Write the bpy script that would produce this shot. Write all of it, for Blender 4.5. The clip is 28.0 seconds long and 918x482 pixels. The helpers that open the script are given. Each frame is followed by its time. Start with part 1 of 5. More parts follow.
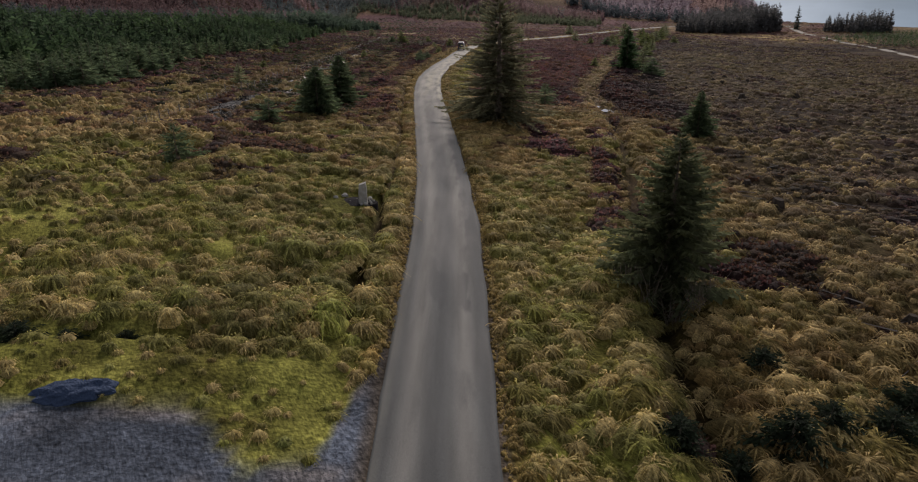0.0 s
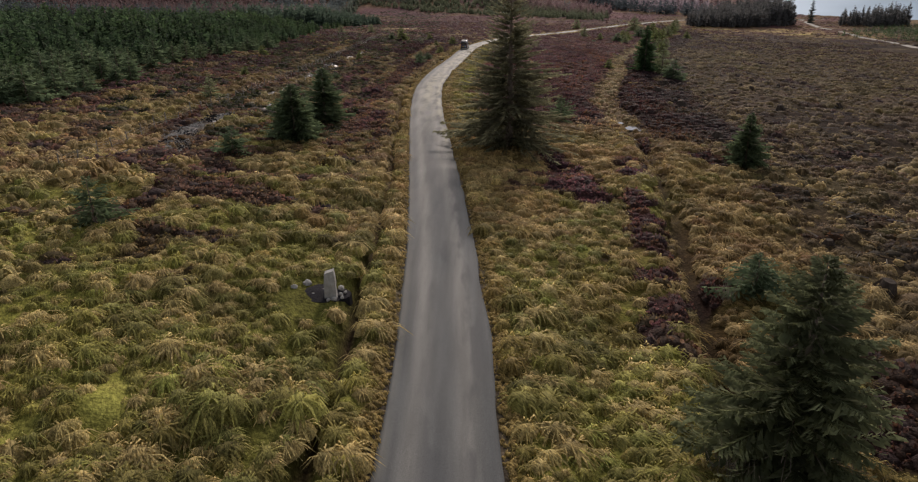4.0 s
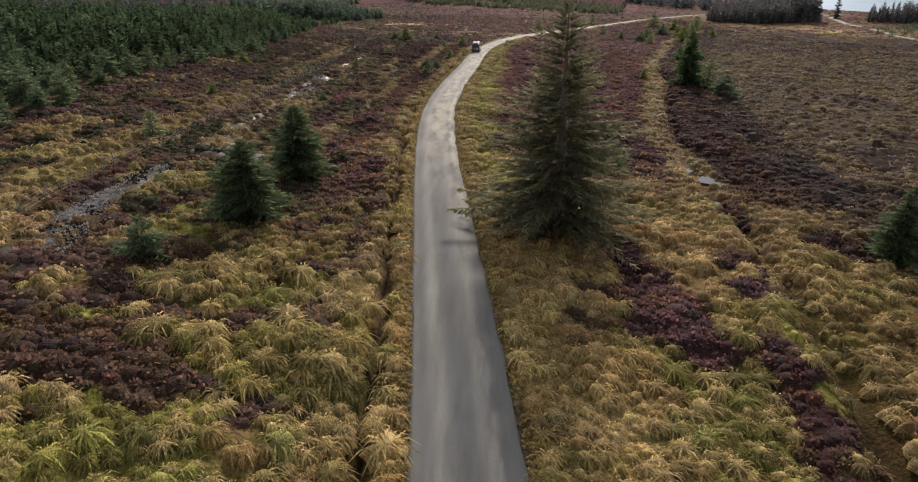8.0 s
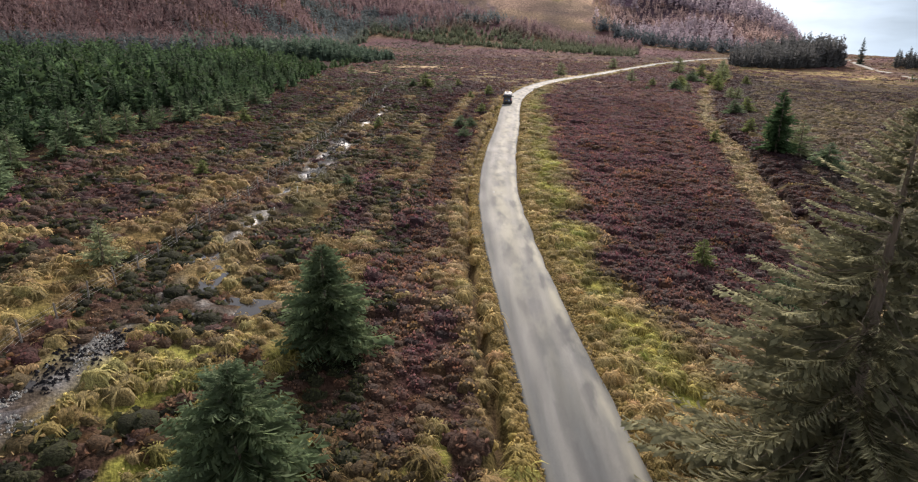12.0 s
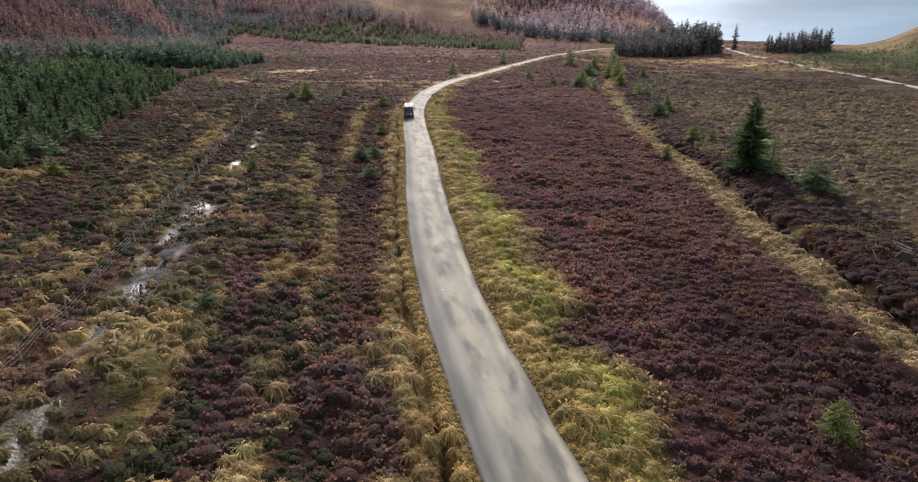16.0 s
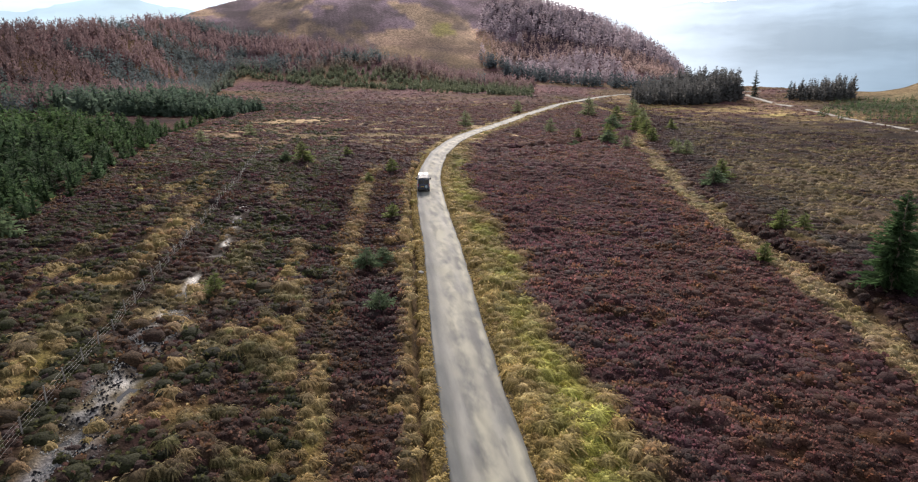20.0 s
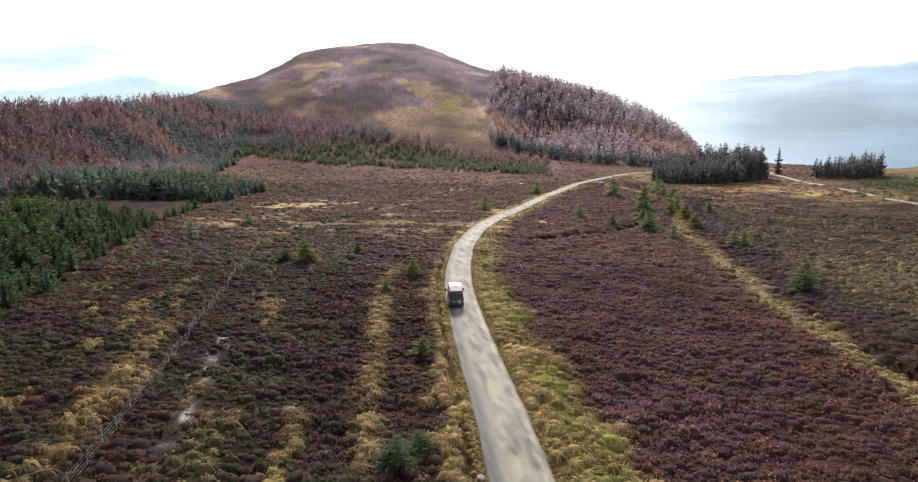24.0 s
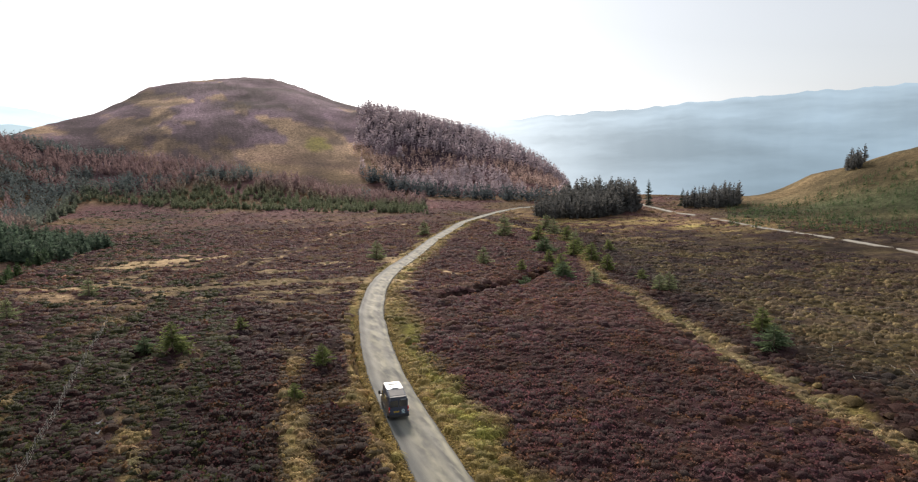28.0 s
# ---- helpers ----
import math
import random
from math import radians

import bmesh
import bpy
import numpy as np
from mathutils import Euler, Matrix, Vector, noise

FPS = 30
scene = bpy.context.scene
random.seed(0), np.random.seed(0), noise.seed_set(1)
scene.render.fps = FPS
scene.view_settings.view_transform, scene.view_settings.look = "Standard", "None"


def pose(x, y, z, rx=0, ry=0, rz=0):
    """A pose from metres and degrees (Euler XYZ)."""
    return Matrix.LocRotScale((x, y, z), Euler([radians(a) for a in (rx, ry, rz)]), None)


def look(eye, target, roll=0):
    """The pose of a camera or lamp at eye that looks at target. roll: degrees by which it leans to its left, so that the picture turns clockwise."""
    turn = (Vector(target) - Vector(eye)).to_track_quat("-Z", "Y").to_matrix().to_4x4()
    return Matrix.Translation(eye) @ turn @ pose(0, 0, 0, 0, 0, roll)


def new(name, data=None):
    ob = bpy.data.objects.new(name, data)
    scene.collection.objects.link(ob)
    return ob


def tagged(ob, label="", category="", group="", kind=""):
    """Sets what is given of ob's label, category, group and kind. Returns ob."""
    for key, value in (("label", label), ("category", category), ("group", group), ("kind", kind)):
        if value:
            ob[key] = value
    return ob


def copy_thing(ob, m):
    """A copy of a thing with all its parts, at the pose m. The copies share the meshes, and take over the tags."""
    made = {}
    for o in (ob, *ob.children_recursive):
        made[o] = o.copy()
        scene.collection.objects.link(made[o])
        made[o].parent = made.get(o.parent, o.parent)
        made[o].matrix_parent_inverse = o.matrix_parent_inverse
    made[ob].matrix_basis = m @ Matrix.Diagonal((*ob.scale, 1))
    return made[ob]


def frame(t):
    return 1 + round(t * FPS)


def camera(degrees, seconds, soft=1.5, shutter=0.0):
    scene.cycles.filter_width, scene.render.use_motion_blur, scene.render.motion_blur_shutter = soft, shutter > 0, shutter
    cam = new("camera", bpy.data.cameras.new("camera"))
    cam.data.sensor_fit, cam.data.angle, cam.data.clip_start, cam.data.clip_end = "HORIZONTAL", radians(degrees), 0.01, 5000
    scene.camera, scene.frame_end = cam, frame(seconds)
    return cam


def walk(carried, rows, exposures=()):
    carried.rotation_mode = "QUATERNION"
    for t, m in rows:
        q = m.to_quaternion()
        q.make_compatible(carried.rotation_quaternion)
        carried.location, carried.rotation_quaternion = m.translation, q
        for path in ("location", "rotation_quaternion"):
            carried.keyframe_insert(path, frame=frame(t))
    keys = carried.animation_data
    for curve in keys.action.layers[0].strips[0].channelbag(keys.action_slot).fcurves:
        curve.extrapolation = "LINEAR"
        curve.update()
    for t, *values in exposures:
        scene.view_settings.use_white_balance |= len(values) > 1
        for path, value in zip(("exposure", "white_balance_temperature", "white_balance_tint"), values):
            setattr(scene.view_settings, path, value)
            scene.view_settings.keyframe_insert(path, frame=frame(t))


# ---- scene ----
cam = camera(67.9, 28.0, soft=1.15)
PATH = [
    (0, (0.998, -22.350, 16.629), (0.874, 5.471, 5.404), -0.35),
    (0.5, (0.974, -21.376, 16.638), (0.838, 6.379, 5.251), -0.45),
    (1, (0.940, -20.110, 16.685), (0.774, 7.632, 5.266), -0.45),
    (1.5, (0.920, -18.466, 16.792), (0.756, 9.252, 5.317), -0.45),
    (2, (0.948, -16.569, 16.923), (0.754, 11.136, 5.416), -0.45),
    (2.5, (0.961, -14.585, 17.028), (0.752, 13.112, 5.503), -0.36),
    (3, (0.979, -12.401, 17.096), (0.755, 15.297, 5.571), -0.46),
    (3.5, (1.002, -10.196, 17.139), (0.748, 17.501, 5.614), -0.46),
    (5.5, (0.580, -0.578, 17.652), (0.299, 27.027, 5.909), -0.36),
    (6, (0.423, 2.365, 17.607), (-0.006, 29.941, 5.801), -0.27),
    (6.5, (0.234, 5.619, 17.649), (-0.210, 33.189, 5.830), -0.27),
    (7, (-0.002, 8.953, 17.732), (-0.460, 36.510, 5.882), -0.17),
    (7.5, (-0.319, 12.295, 17.770), (-0.747, 39.833, 5.877), -0.07),
    (8, (-0.798, 15.720, 17.826), (-1.211, 43.243, 5.897), -0.07),
    (8.5, (-1.395, 19.175, 17.888), (-1.837, 46.679, 5.916), 0.03),
    (9, (-2.312, 22.451, 17.892), (-2.709, 49.945, 5.895), 0.14),
    (9.5, (-3.266, 25.572, 17.954), (-3.694, 53.089, 6.013), 0.13),
    (10, (-4.257, 28.636, 18.074), (-4.690, 56.281, 6.429), 0.13),
    (10.5, (-5.296, 31.700, 18.140), (-5.743, 59.724, 7.442), 0.22),
    (11, (-6.437, 34.611, 18.100), (-6.828, 62.727, 7.643), 0.32),
    (11.5, (-7.505, 37.571, 18.024), (-7.895, 65.663, 7.504), 0.52),
    (13.5, (-9.867, 51.053, 17.831), (-9.866, 79.134, 7.276), 0.55),
    (14, (-10.471, 54.369, 17.761), (-8.626, 82.395, 7.220), 0.29),
    (14.5, (-10.899, 57.737, 17.692), (-6.353, 85.450, 7.143), -0.22),
    (15, (-11.080, 61.299, 17.658), (-6.577, 89.023, 7.119), -0.32),
    (15.5, (-11.246, 64.934, 17.628), (-6.760, 92.657, 7.079), -0.42),
    (16, (-11.380, 68.647, 17.671), (-6.890, 96.277, 6.883), -0.32),
    (16.5, (-11.417, 72.339, 17.714), (-6.938, 99.913, 6.775), -0.22),
    (17, (-11.379, 75.955, 17.749), (-6.903, 103.548, 6.858), -0.12),
    (17.5, (-11.250, 79.453, 17.793), (-6.762, 107.148, 7.168), -0.12),
    (18, (-11.146, 82.793, 17.847), (-6.663, 110.601, 7.520), -0.03),
    (18.5, (-11.058, 86.019, 17.906), (-6.564, 113.928, 7.860), -0.03),
    (19, (-10.995, 89.211, 18.036), (-6.489, 117.216, 8.269), 0.06),
    (19.5, (-10.939, 92.411, 18.308), (-6.440, 120.520, 8.840), -0.04),
    (20, (-10.859, 95.424, 18.504), (-6.364, 123.617, 9.289), -0.05),
    (20.5, (-10.682, 98.271, 18.605), (-6.206, 126.563, 9.687), -0.05),
    (21, (-10.462, 101.190, 18.681), (-6.007, 129.578, 10.061), -0.16),
    (21.5, (-10.388, 104.261, 18.685), (-5.935, 132.732, 10.343), -0.16),
    (23.5, (-11.365, 117.250, 18.448), (-6.936, 146.116, 11.579), -0.18),
    (24, (-11.910, 120.635, 18.395), (-7.462, 149.664, 12.271), -0.19),
    (24.5, (-12.530, 124.248, 18.448), (-8.064, 153.428, 13.099), -0.30),
    (25, (-13.091, 127.825, 18.494), (-8.619, 157.085, 13.609), -0.20),
    (25.5, (-13.524, 131.212, 18.549), (-9.064, 160.466, 13.618), -0.20),
    (26, (-13.847, 134.366, 18.631), (-9.360, 163.621, 13.732), -0.30),
    (26.5, (-14.077, 137.305, 18.726), (-6.754, 165.968, 13.743), -0.62),
    (27, (-14.425, 140.072, 18.819), (-4.342, 167.881, 13.819), -0.86),
    (27.5, (-14.772, 142.652, 18.855), (-4.604, 170.459, 14.023), -0.75),
    (28, (-15.223, 145.103, 18.825), (-4.997, 172.915, 14.143), -0.75),
]
EXPOSURES = [(0, -0.64, 6300, 16), (3, -0.46, 6400, 16), (6, -0.08, 6450, 15), (8, 0.1, 6450, 14), (9.5, 0.3, 6400, 14), (11, 0.6, 6300, 14), (15, 0.47, 6250, 15), (18, 0.5, 6200, 14), (22, 0.53, 6250, 13), (25, 0.6, 6400, 11), (28, 0.24, 6500, 10)]
walk(cam, [(t, look(eye, target, roll)) for t, eye, target, roll in PATH], EXPOSURES)

# ---- light ----
SUN_AZ, SUN_EL = 8.0, 25.0
world = bpy.data.worlds.new("world")
scene.world = world
world.use_nodes = True
wn = world.node_tree
sky = wn.nodes.new("ShaderNodeTexSky")
sky.sky_type = "NISHITA"
sky.sun_disc = False
sky.sun_elevation, sky.sun_rotation = radians(SUN_EL), radians(SUN_AZ)
sky.air_density, sky.dust_density, sky.ozone_density, sky.altitude = 1.0, 1.5, 2.0, 200
bg = wn.nodes["Background"]
veil = wn.nodes.new("ShaderNodeHueSaturation")
veil.inputs["Saturation"].default_value = 0.25
thin = wn.nodes.new("ShaderNodeMix")
thin.data_type, thin.blend_type = "RGBA", "MULTIPLY"
thin.inputs[0].default_value = 1.0
thin.inputs[7].default_value = (0.97, 1.0, 1.07, 1)
wn.links.new(sky.outputs[0], veil.inputs["Color"])
wn.links.new(veil.outputs[0], thin.inputs[6])
# a veil of thin bright cloud over the whole sky
cloud_at = wn.nodes.new("ShaderNodeTexCoord")
cloud = wn.nodes.new("ShaderNodeTexNoise")
cloud.inputs["Scale"].default_value, cloud.inputs["Detail"].default_value = 2.2, 5.0
wn.links.new(cloud_at.outputs["Generated"], cloud.inputs["Vector"])
ramp = wn.nodes.new("ShaderNodeValToRGB")
ramp.color_ramp.elements[0].position, ramp.color_ramp.elements[1].position = 0.3, 0.75
ramp.color_ramp.elements[0].color, ramp.color_ramp.elements[1].color = (4.3, 4.5, 4.65, 1), (5.2, 5.3, 5.35, 1)
wn.links.new(cloud.outputs["Fac"], ramp.inputs[0])
both = wn.nodes.new("ShaderNodeMix")
both.data_type, both.blend_type = "RGBA", "ADD"
both.inputs[0].default_value = 1.0
wn.links.new(thin.outputs[2], both.inputs[6])
wn.links.new(ramp.outputs[0], both.inputs[7])
wn.links.new(both.outputs[2], bg.inputs[0])
bg.inputs[1].default_value = 0.054
sun_data = bpy.data.lights.new("sun", "SUN")
sun_data.energy, sun_data.angle, sun_data.color = 4.2, radians(11.0), (1.0, 0.88, 0.75)
sun = new("sun", sun_data)
sa, se = radians(SUN_AZ), radians(SUN_EL)
sun.matrix_world = look((math.sin(sa) * math.cos(se) * 500, math.cos(sa) * math.cos(se) * 500, math.sin(se) * 500), (0, 0, 0))

# ---- small tools ----
rng = np.random.default_rng(7)


def hash2(ix, iy, seed):
    h = (ix.astype(np.int64) * 374761393 + iy.astype(np.int64) * 668265263 + seed * 1274126177) & 0xFFFFFFFF
    h = ((h ^ (h >> 13)) * 1103515245) & 0xFFFFFFFF
    return ((h ^ (h >> 16)) & 0xFFFF) / 65535.0


def vnoise(x, y, size, seed=0):
    """Smooth noise from 0 to 1 with lumps of that many metres."""
    x, y = np.asarray(x, float) / size, np.asarray(y, float) / size
    ix, iy = np.floor(x), np.floor(y)
    fx, fy = x - ix, y - iy
    fx, fy = fx * fx * (3 - 2 * fx), fy * fy * (3 - 2 * fy)
    a, b = hash2(ix, iy, seed), hash2(ix + 1, iy, seed)
    c, d = hash2(ix, iy + 1, seed), hash2(ix + 1, iy + 1, seed)
    return (a * (1 - fx) + b * fx) * (1 - fy) + (c * (1 - fx) + d * fx) * fy


def fbm(x, y, size, seed=0, octaves=3):
    total, weight, norm = 0.0, 1.0, 0.0
    for k in range(octaves):
        total = total + weight * vnoise(x, y, size / 2**k, seed + 17 * k)
        norm += weight
        weight *= 0.5
    return total / norm


def step(a, b, v):
    t = np.clip((np.asarray(v, float) - a) / (b - a), 0, 1)
    return t * t * (3 - 2 * t)


def mesh_from(name, verts, tris, tint=None, smooth=False, extra=None):
    """A mesh from arrays of points and of triangles or quads, with a colour for each point."""
    verts, tris = np.asarray(verts, np.float32), np.asarray(tris, np.int32)
    n = tris.shape[1]
    me = bpy.data.meshes.new(name)
    me.vertices.add(len(verts))
    me.vertices.foreach_set("co", verts.ravel())
    me.loops.add(tris.size)
    me.loops.foreach_set("vertex_index", tris.ravel())
    me.polygons.add(len(tris))
    me.polygons.foreach_set("loop_start", np.arange(0, tris.size, n, dtype=np.int32))
    me.polygons.foreach_set("use_smooth", np.full(len(tris), smooth))
    if tint is not None:
        col = np.ones((len(verts), 4), np.float32)
        col[:, :3] = tint
        me.attributes.new("tint", "FLOAT_COLOR", "POINT").data.foreach_set("color", col.ravel())
    for key, values in (extra or {}).items():
        me.attributes.new(key, "FLOAT", "POINT").data.foreach_set("value", np.asarray(values, np.float32))
    me.update(calc_edges=True)
    return me


def part(name, data, material, parent, label=""):
    """One mesh object under a thing or under a part."""
    if isinstance(data, bmesh.types.BMesh):
        me = bpy.data.meshes.new(name)
        data.to_mesh(me)
        data.free()
    else:
        me = data
    if not me.materials:
        me.materials.append(material)
    ob = new(name, me)
    ob.parent = parent
    return tagged(ob, label) if label else ob


def thing(name, m, label, category, group="", kind=""):
    ob = new(name)
    ob.empty_display_size = 0.2
    ob.matrix_world = m
    return tagged(ob, label, category, group, kind)


def box_bm(x0, x1, y0, y1, z0, z1, bevel=0.0):
    bm = bmesh.new()
    bmesh.ops.create_cube(bm, size=1)
    for v in bm.verts:
        v.co = Vector(((x0 + x1) / 2 + v.co.x * (x1 - x0), (y0 + y1) / 2 + v.co.y * (y1 - y0), (z0 + z1) / 2 + v.co.z * (z1 - z0)))
    if bevel:
        bmesh.ops.bevel(bm, geom=bm.edges[:], offset=bevel, segments=2, affect="EDGES", profile=0.5)
    return bm


# ---- materials ----
def material(name, rough=0.9, metal=0.0, color=None):
    m = bpy.data.materials.new(name)
    m.use_nodes = True
    b = m.node_tree.nodes["Principled BSDF"]
    b.inputs["Roughness"].default_value = rough
    b.inputs["Metallic"].default_value = metal
    if color:
        b.inputs["Base Color"].default_value = (*color, 1)
    return m, m.node_tree.nodes, m.node_tree.links, b


def noise_node(nodes, links, scale, detail=3.0, coord="Object", stretch=None):
    tc = nodes.new("ShaderNodeTexCoord")
    n = nodes.new("ShaderNodeTexNoise")
    n.inputs["Scale"].default_value, n.inputs["Detail"].default_value = scale, detail
    source = tc.outputs[coord]
    if stretch:
        mp = nodes.new("ShaderNodeMapping")
        mp.inputs["Scale"].default_value = stretch
        links.new(source, mp.inputs[0])
        source = mp.outputs[0]
    links.new(source, n.inputs["Vector"])
    return n.outputs["Fac"]


def remap(nodes, links, value, a, b, lo=0.0, hi=1.0):
    r = nodes.new("ShaderNodeMapRange")
    for k, v in zip((1, 2, 3, 4), (lo, hi, a, b)):
        r.inputs[k].default_value = v
    links.new(value, r.inputs[0])
    return r.outputs[0]


def times(nodes, links, color, factor):
    m = nodes.new("ShaderNodeMix")
    m.data_type, m.blend_type = "RGBA", "MULTIPLY"
    m.inputs[0].default_value = 1.0
    links.new(color, m.inputs[6])
    links.new(factor, m.inputs[7])
    return m.outputs[2]


def blend(nodes, links, fac, c1, c2):
    m = nodes.new("ShaderNodeMix")
    m.data_type = "RGBA"
    links.new(fac, m.inputs[0])
    for sock, c in ((m.inputs[6], c1), (m.inputs[7], c2)):
        if isinstance(c, tuple):
            sock.default_value = (*c, 1)
        else:
            links.new(c, sock)
    return m.outputs[2]


def bump(nodes, links, b, height, strength, distance):
    n = nodes.new("ShaderNodeBump")
    n.inputs["Strength"].default_value, n.inputs["Distance"].default_value = strength, distance
    links.new(height, n.inputs["Height"])
    links.new(n.outputs[0], b.inputs["Normal"])


def combed(nodes, links, along, across):
    """Streaks that run the way the wind has laid the grass."""
    tc = nodes.new("ShaderNodeTexCoord")
    turn, stretch = nodes.new("ShaderNodeMapping"), nodes.new("ShaderNodeMapping")
    turn.inputs["Rotation"].default_value = (0, 0, 1.05)
    stretch.inputs["Scale"].default_value = (along, across, across)
    n = nodes.new("ShaderNodeTexNoise")
    n.inputs["Scale"].default_value, n.inputs["Detail"].default_value, n.inputs["Distortion"].default_value = 1.0, 3.0, 0.6
    links.new(tc.outputs["Object"], turn.inputs[0])
    links.new(turn.outputs[0], stretch.inputs[0])
    links.new(stretch.outputs[0], n.inputs["Vector"])
    return n.outputs["Fac"]


def leafy(name, sheer=0.3, island=(0.65, 1.35), fine=9.0, hair=False, fuzz=False):
    """Plant matter in the colour of each point, that lets some light through."""
    m, nodes, links, b = material(name, 0.85)
    b.inputs["Specular IOR Level"].default_value = 0.2
    att = nodes.new("ShaderNodeAttribute")
    att.attribute_name = "tint"
    geo = nodes.new("ShaderNodeNewGeometry")
    col = times(nodes, links, att.outputs["Color"], remap(nodes, links, geo.outputs["Random Per Island"], *island))
    col = times(nodes, links, col, remap(nodes, links, noise_node(nodes, links, fine), 0.6, 1.4))
    if fuzz:
        tufts = noise_node(nodes, links, 9.0, 4.0)
        col = times(nodes, links, col, remap(nodes, links, tufts, 0.4, 1.6, 0.3, 0.7))
        bump(nodes, links, b, tufts, 1.0, 0.12)
    if hair:
        strands = combed(nodes, links, 3.0, 17.0)
        col = times(nodes, links, col, remap(nodes, links, strands, 0.35, 1.7, 0.3, 0.7))
        bump(nodes, links, b, strands, 0.9, 0.06)
    links.new(col, b.inputs["Base Color"])
    if sheer:
        tr = nodes.new("ShaderNodeBsdfTranslucent")
        mix = nodes.new("ShaderNodeMixShader")
        mix.inputs[0].default_value = sheer
        links.new(col, tr.inputs[0])
        links.new(b.outputs[0], mix.inputs[1])
        links.new(tr.outputs[0], mix.inputs[2])
        links.new(mix.outputs[0], nodes["Material Output"].inputs["Surface"])
    return m


M_GRASS = leafy("dry_grass", 0.32, (0.7, 1.3), 26.0, True)
M_HEATHER = leafy("heather", 0.42, (0.88, 1.12), 22.0, fuzz=True)
M_FAR = leafy("far_needles", 0.5, (0.92, 1.08), 0.4)
M_NEEDLES = leafy("spruce_needles", 0.5, (0.6, 1.4), 5.0)

# ground: peat, moss and dead grass, in the colour of each point
M_GROUND, nodes, links, b = material("moor_soil", 0.95)
att = nodes.new("ShaderNodeAttribute")
att.attribute_name = "tint"
fine = noise_node(nodes, links, 5.0, 5.0)
coarse = noise_node(nodes, links, 0.45, 4.0)
col = times(nodes, links, att.outputs["Color"], remap(nodes, links, fine, 0.35, 1.65, 0.2, 0.8))
col = times(nodes, links, col, remap(nodes, links, coarse, 0.45, 1.6, 0.28, 0.72))
col = times(nodes, links, col, remap(nodes, links, combed(nodes, links, 2.5, 13.0), 0.6, 1.45, 0.3, 0.7))
broad = noise_node(nodes, links, 0.018, 7.0)
col = times(nodes, links, col, remap(nodes, links, broad, 0.5, 1.6, 0.32, 0.68))
links.new(col, b.inputs["Base Color"])
b.inputs["Specular IOR Level"].default_value = 0.15
soaked = nodes.new("ShaderNodeAttribute")
soaked.attribute_name = "wet"
links.new(remap(nodes, links, soaked.outputs["Fac"], 0.95, 0.46), b.inputs["Roughness"])
links.new(remap(nodes, links, soaked.outputs["Fac"], 0.03, 0.4), b.inputs["Specular IOR Level"])
bump(nodes, links, b, fine, 0.8, 0.15)

# worn asphalt: lighter wheel tracks, damp patches, fine chippings
M_ROAD, nodes, links, b = material("worn_asphalt", 0.6)
att = nodes.new("ShaderNodeAttribute")
att.attribute_name = "track"
grit = noise_node(nodes, links, 30.0, 4.0)
patch = noise_node(nodes, links, 0.55, 3.0, stretch=(1.0, 0.3, 1.0))
streak = noise_node(nodes, links, 1.6, 3.0, stretch=(1.0, 0.06, 1.0))
col = blend(nodes, links, att.outputs["Fac"], (0.096, 0.1, 0.1), (0.195, 0.192, 0.178))
col = times(nodes, links, col, remap(nodes, links, patch, 0.84, 1.14, 0.3, 0.7))
col = times(nodes, links, col, remap(nodes, links, streak, 0.78, 1.2, 0.3, 0.7))
col = times(nodes, links, col, remap(nodes, links, grit, 0.7, 1.3, 0.25, 0.75))
# pale overlay: dust at the edge, and low-sun sheen painted over the middle
dust_sheen_att = nodes.new("ShaderNodeAttribute")
dust_sheen_att.attribute_name = "dust_sheen"
pale_share = nodes.new("ShaderNodeMath")
pale_share.operation = "MULTIPLY"
links.new(dust_sheen_att.outputs["Fac"], pale_share.inputs[0])
links.new(remap(nodes, links, noise_node(nodes, links, 0.8, 5.0, stretch=(1.0, 0.3, 1.0)), 0.1, 1.0, 0.34, 0.58), pale_share.inputs[1])
col = blend(nodes, links, pale_share.outputs[0], col, (0.40, 0.376, 0.29))
spot = nodes.new("ShaderNodeAttribute")
spot.attribute_name = "blotch"
worn = nodes.new("ShaderNodeMath")
worn.operation = "MULTIPLY"
links.new(spot.outputs["Fac"], worn.inputs[0])
links.new(remap(nodes, links, noise_node(nodes, links, 0.8, 5.0, stretch=(1.0, 0.2, 1.0)), 0.0, 0.65, 0.5, 0.58), worn.inputs[1])
col = blend(nodes, links, worn.outputs[0], col, (0.07, 0.071, 0.074))
links.new(col, b.inputs["Base Color"])
b.inputs["Specular IOR Level"].default_value = 0.1
links.new(remap(nodes, links, patch, 0.7, 0.86, 0.3, 0.7), b.inputs["Roughness"])
bump(nodes, links, b, grit, 0.35, 0.01)

M_BARK, nodes, links, b = material("bark", 0.9)
col = blend(nodes, links, noise_node(nodes, links, 12.0, 4.0, stretch=(1, 1, 0.2)), (0.08, 0.06, 0.045), (0.24, 0.185, 0.14))
links.new(col, b.inputs["Base Color"])

M_STONE, nodes, links, b = material("pale_stone", 0.85)
n1 = noise_node(nodes, links, 4.0, 6.0)
links.new(blend(nodes, links, n1, (0.2, 0.19, 0.17), (0.5, 0.48, 0.44)), b.inputs["Base Color"])
bump(nodes, links, b, n1, 0.6, 0.05)

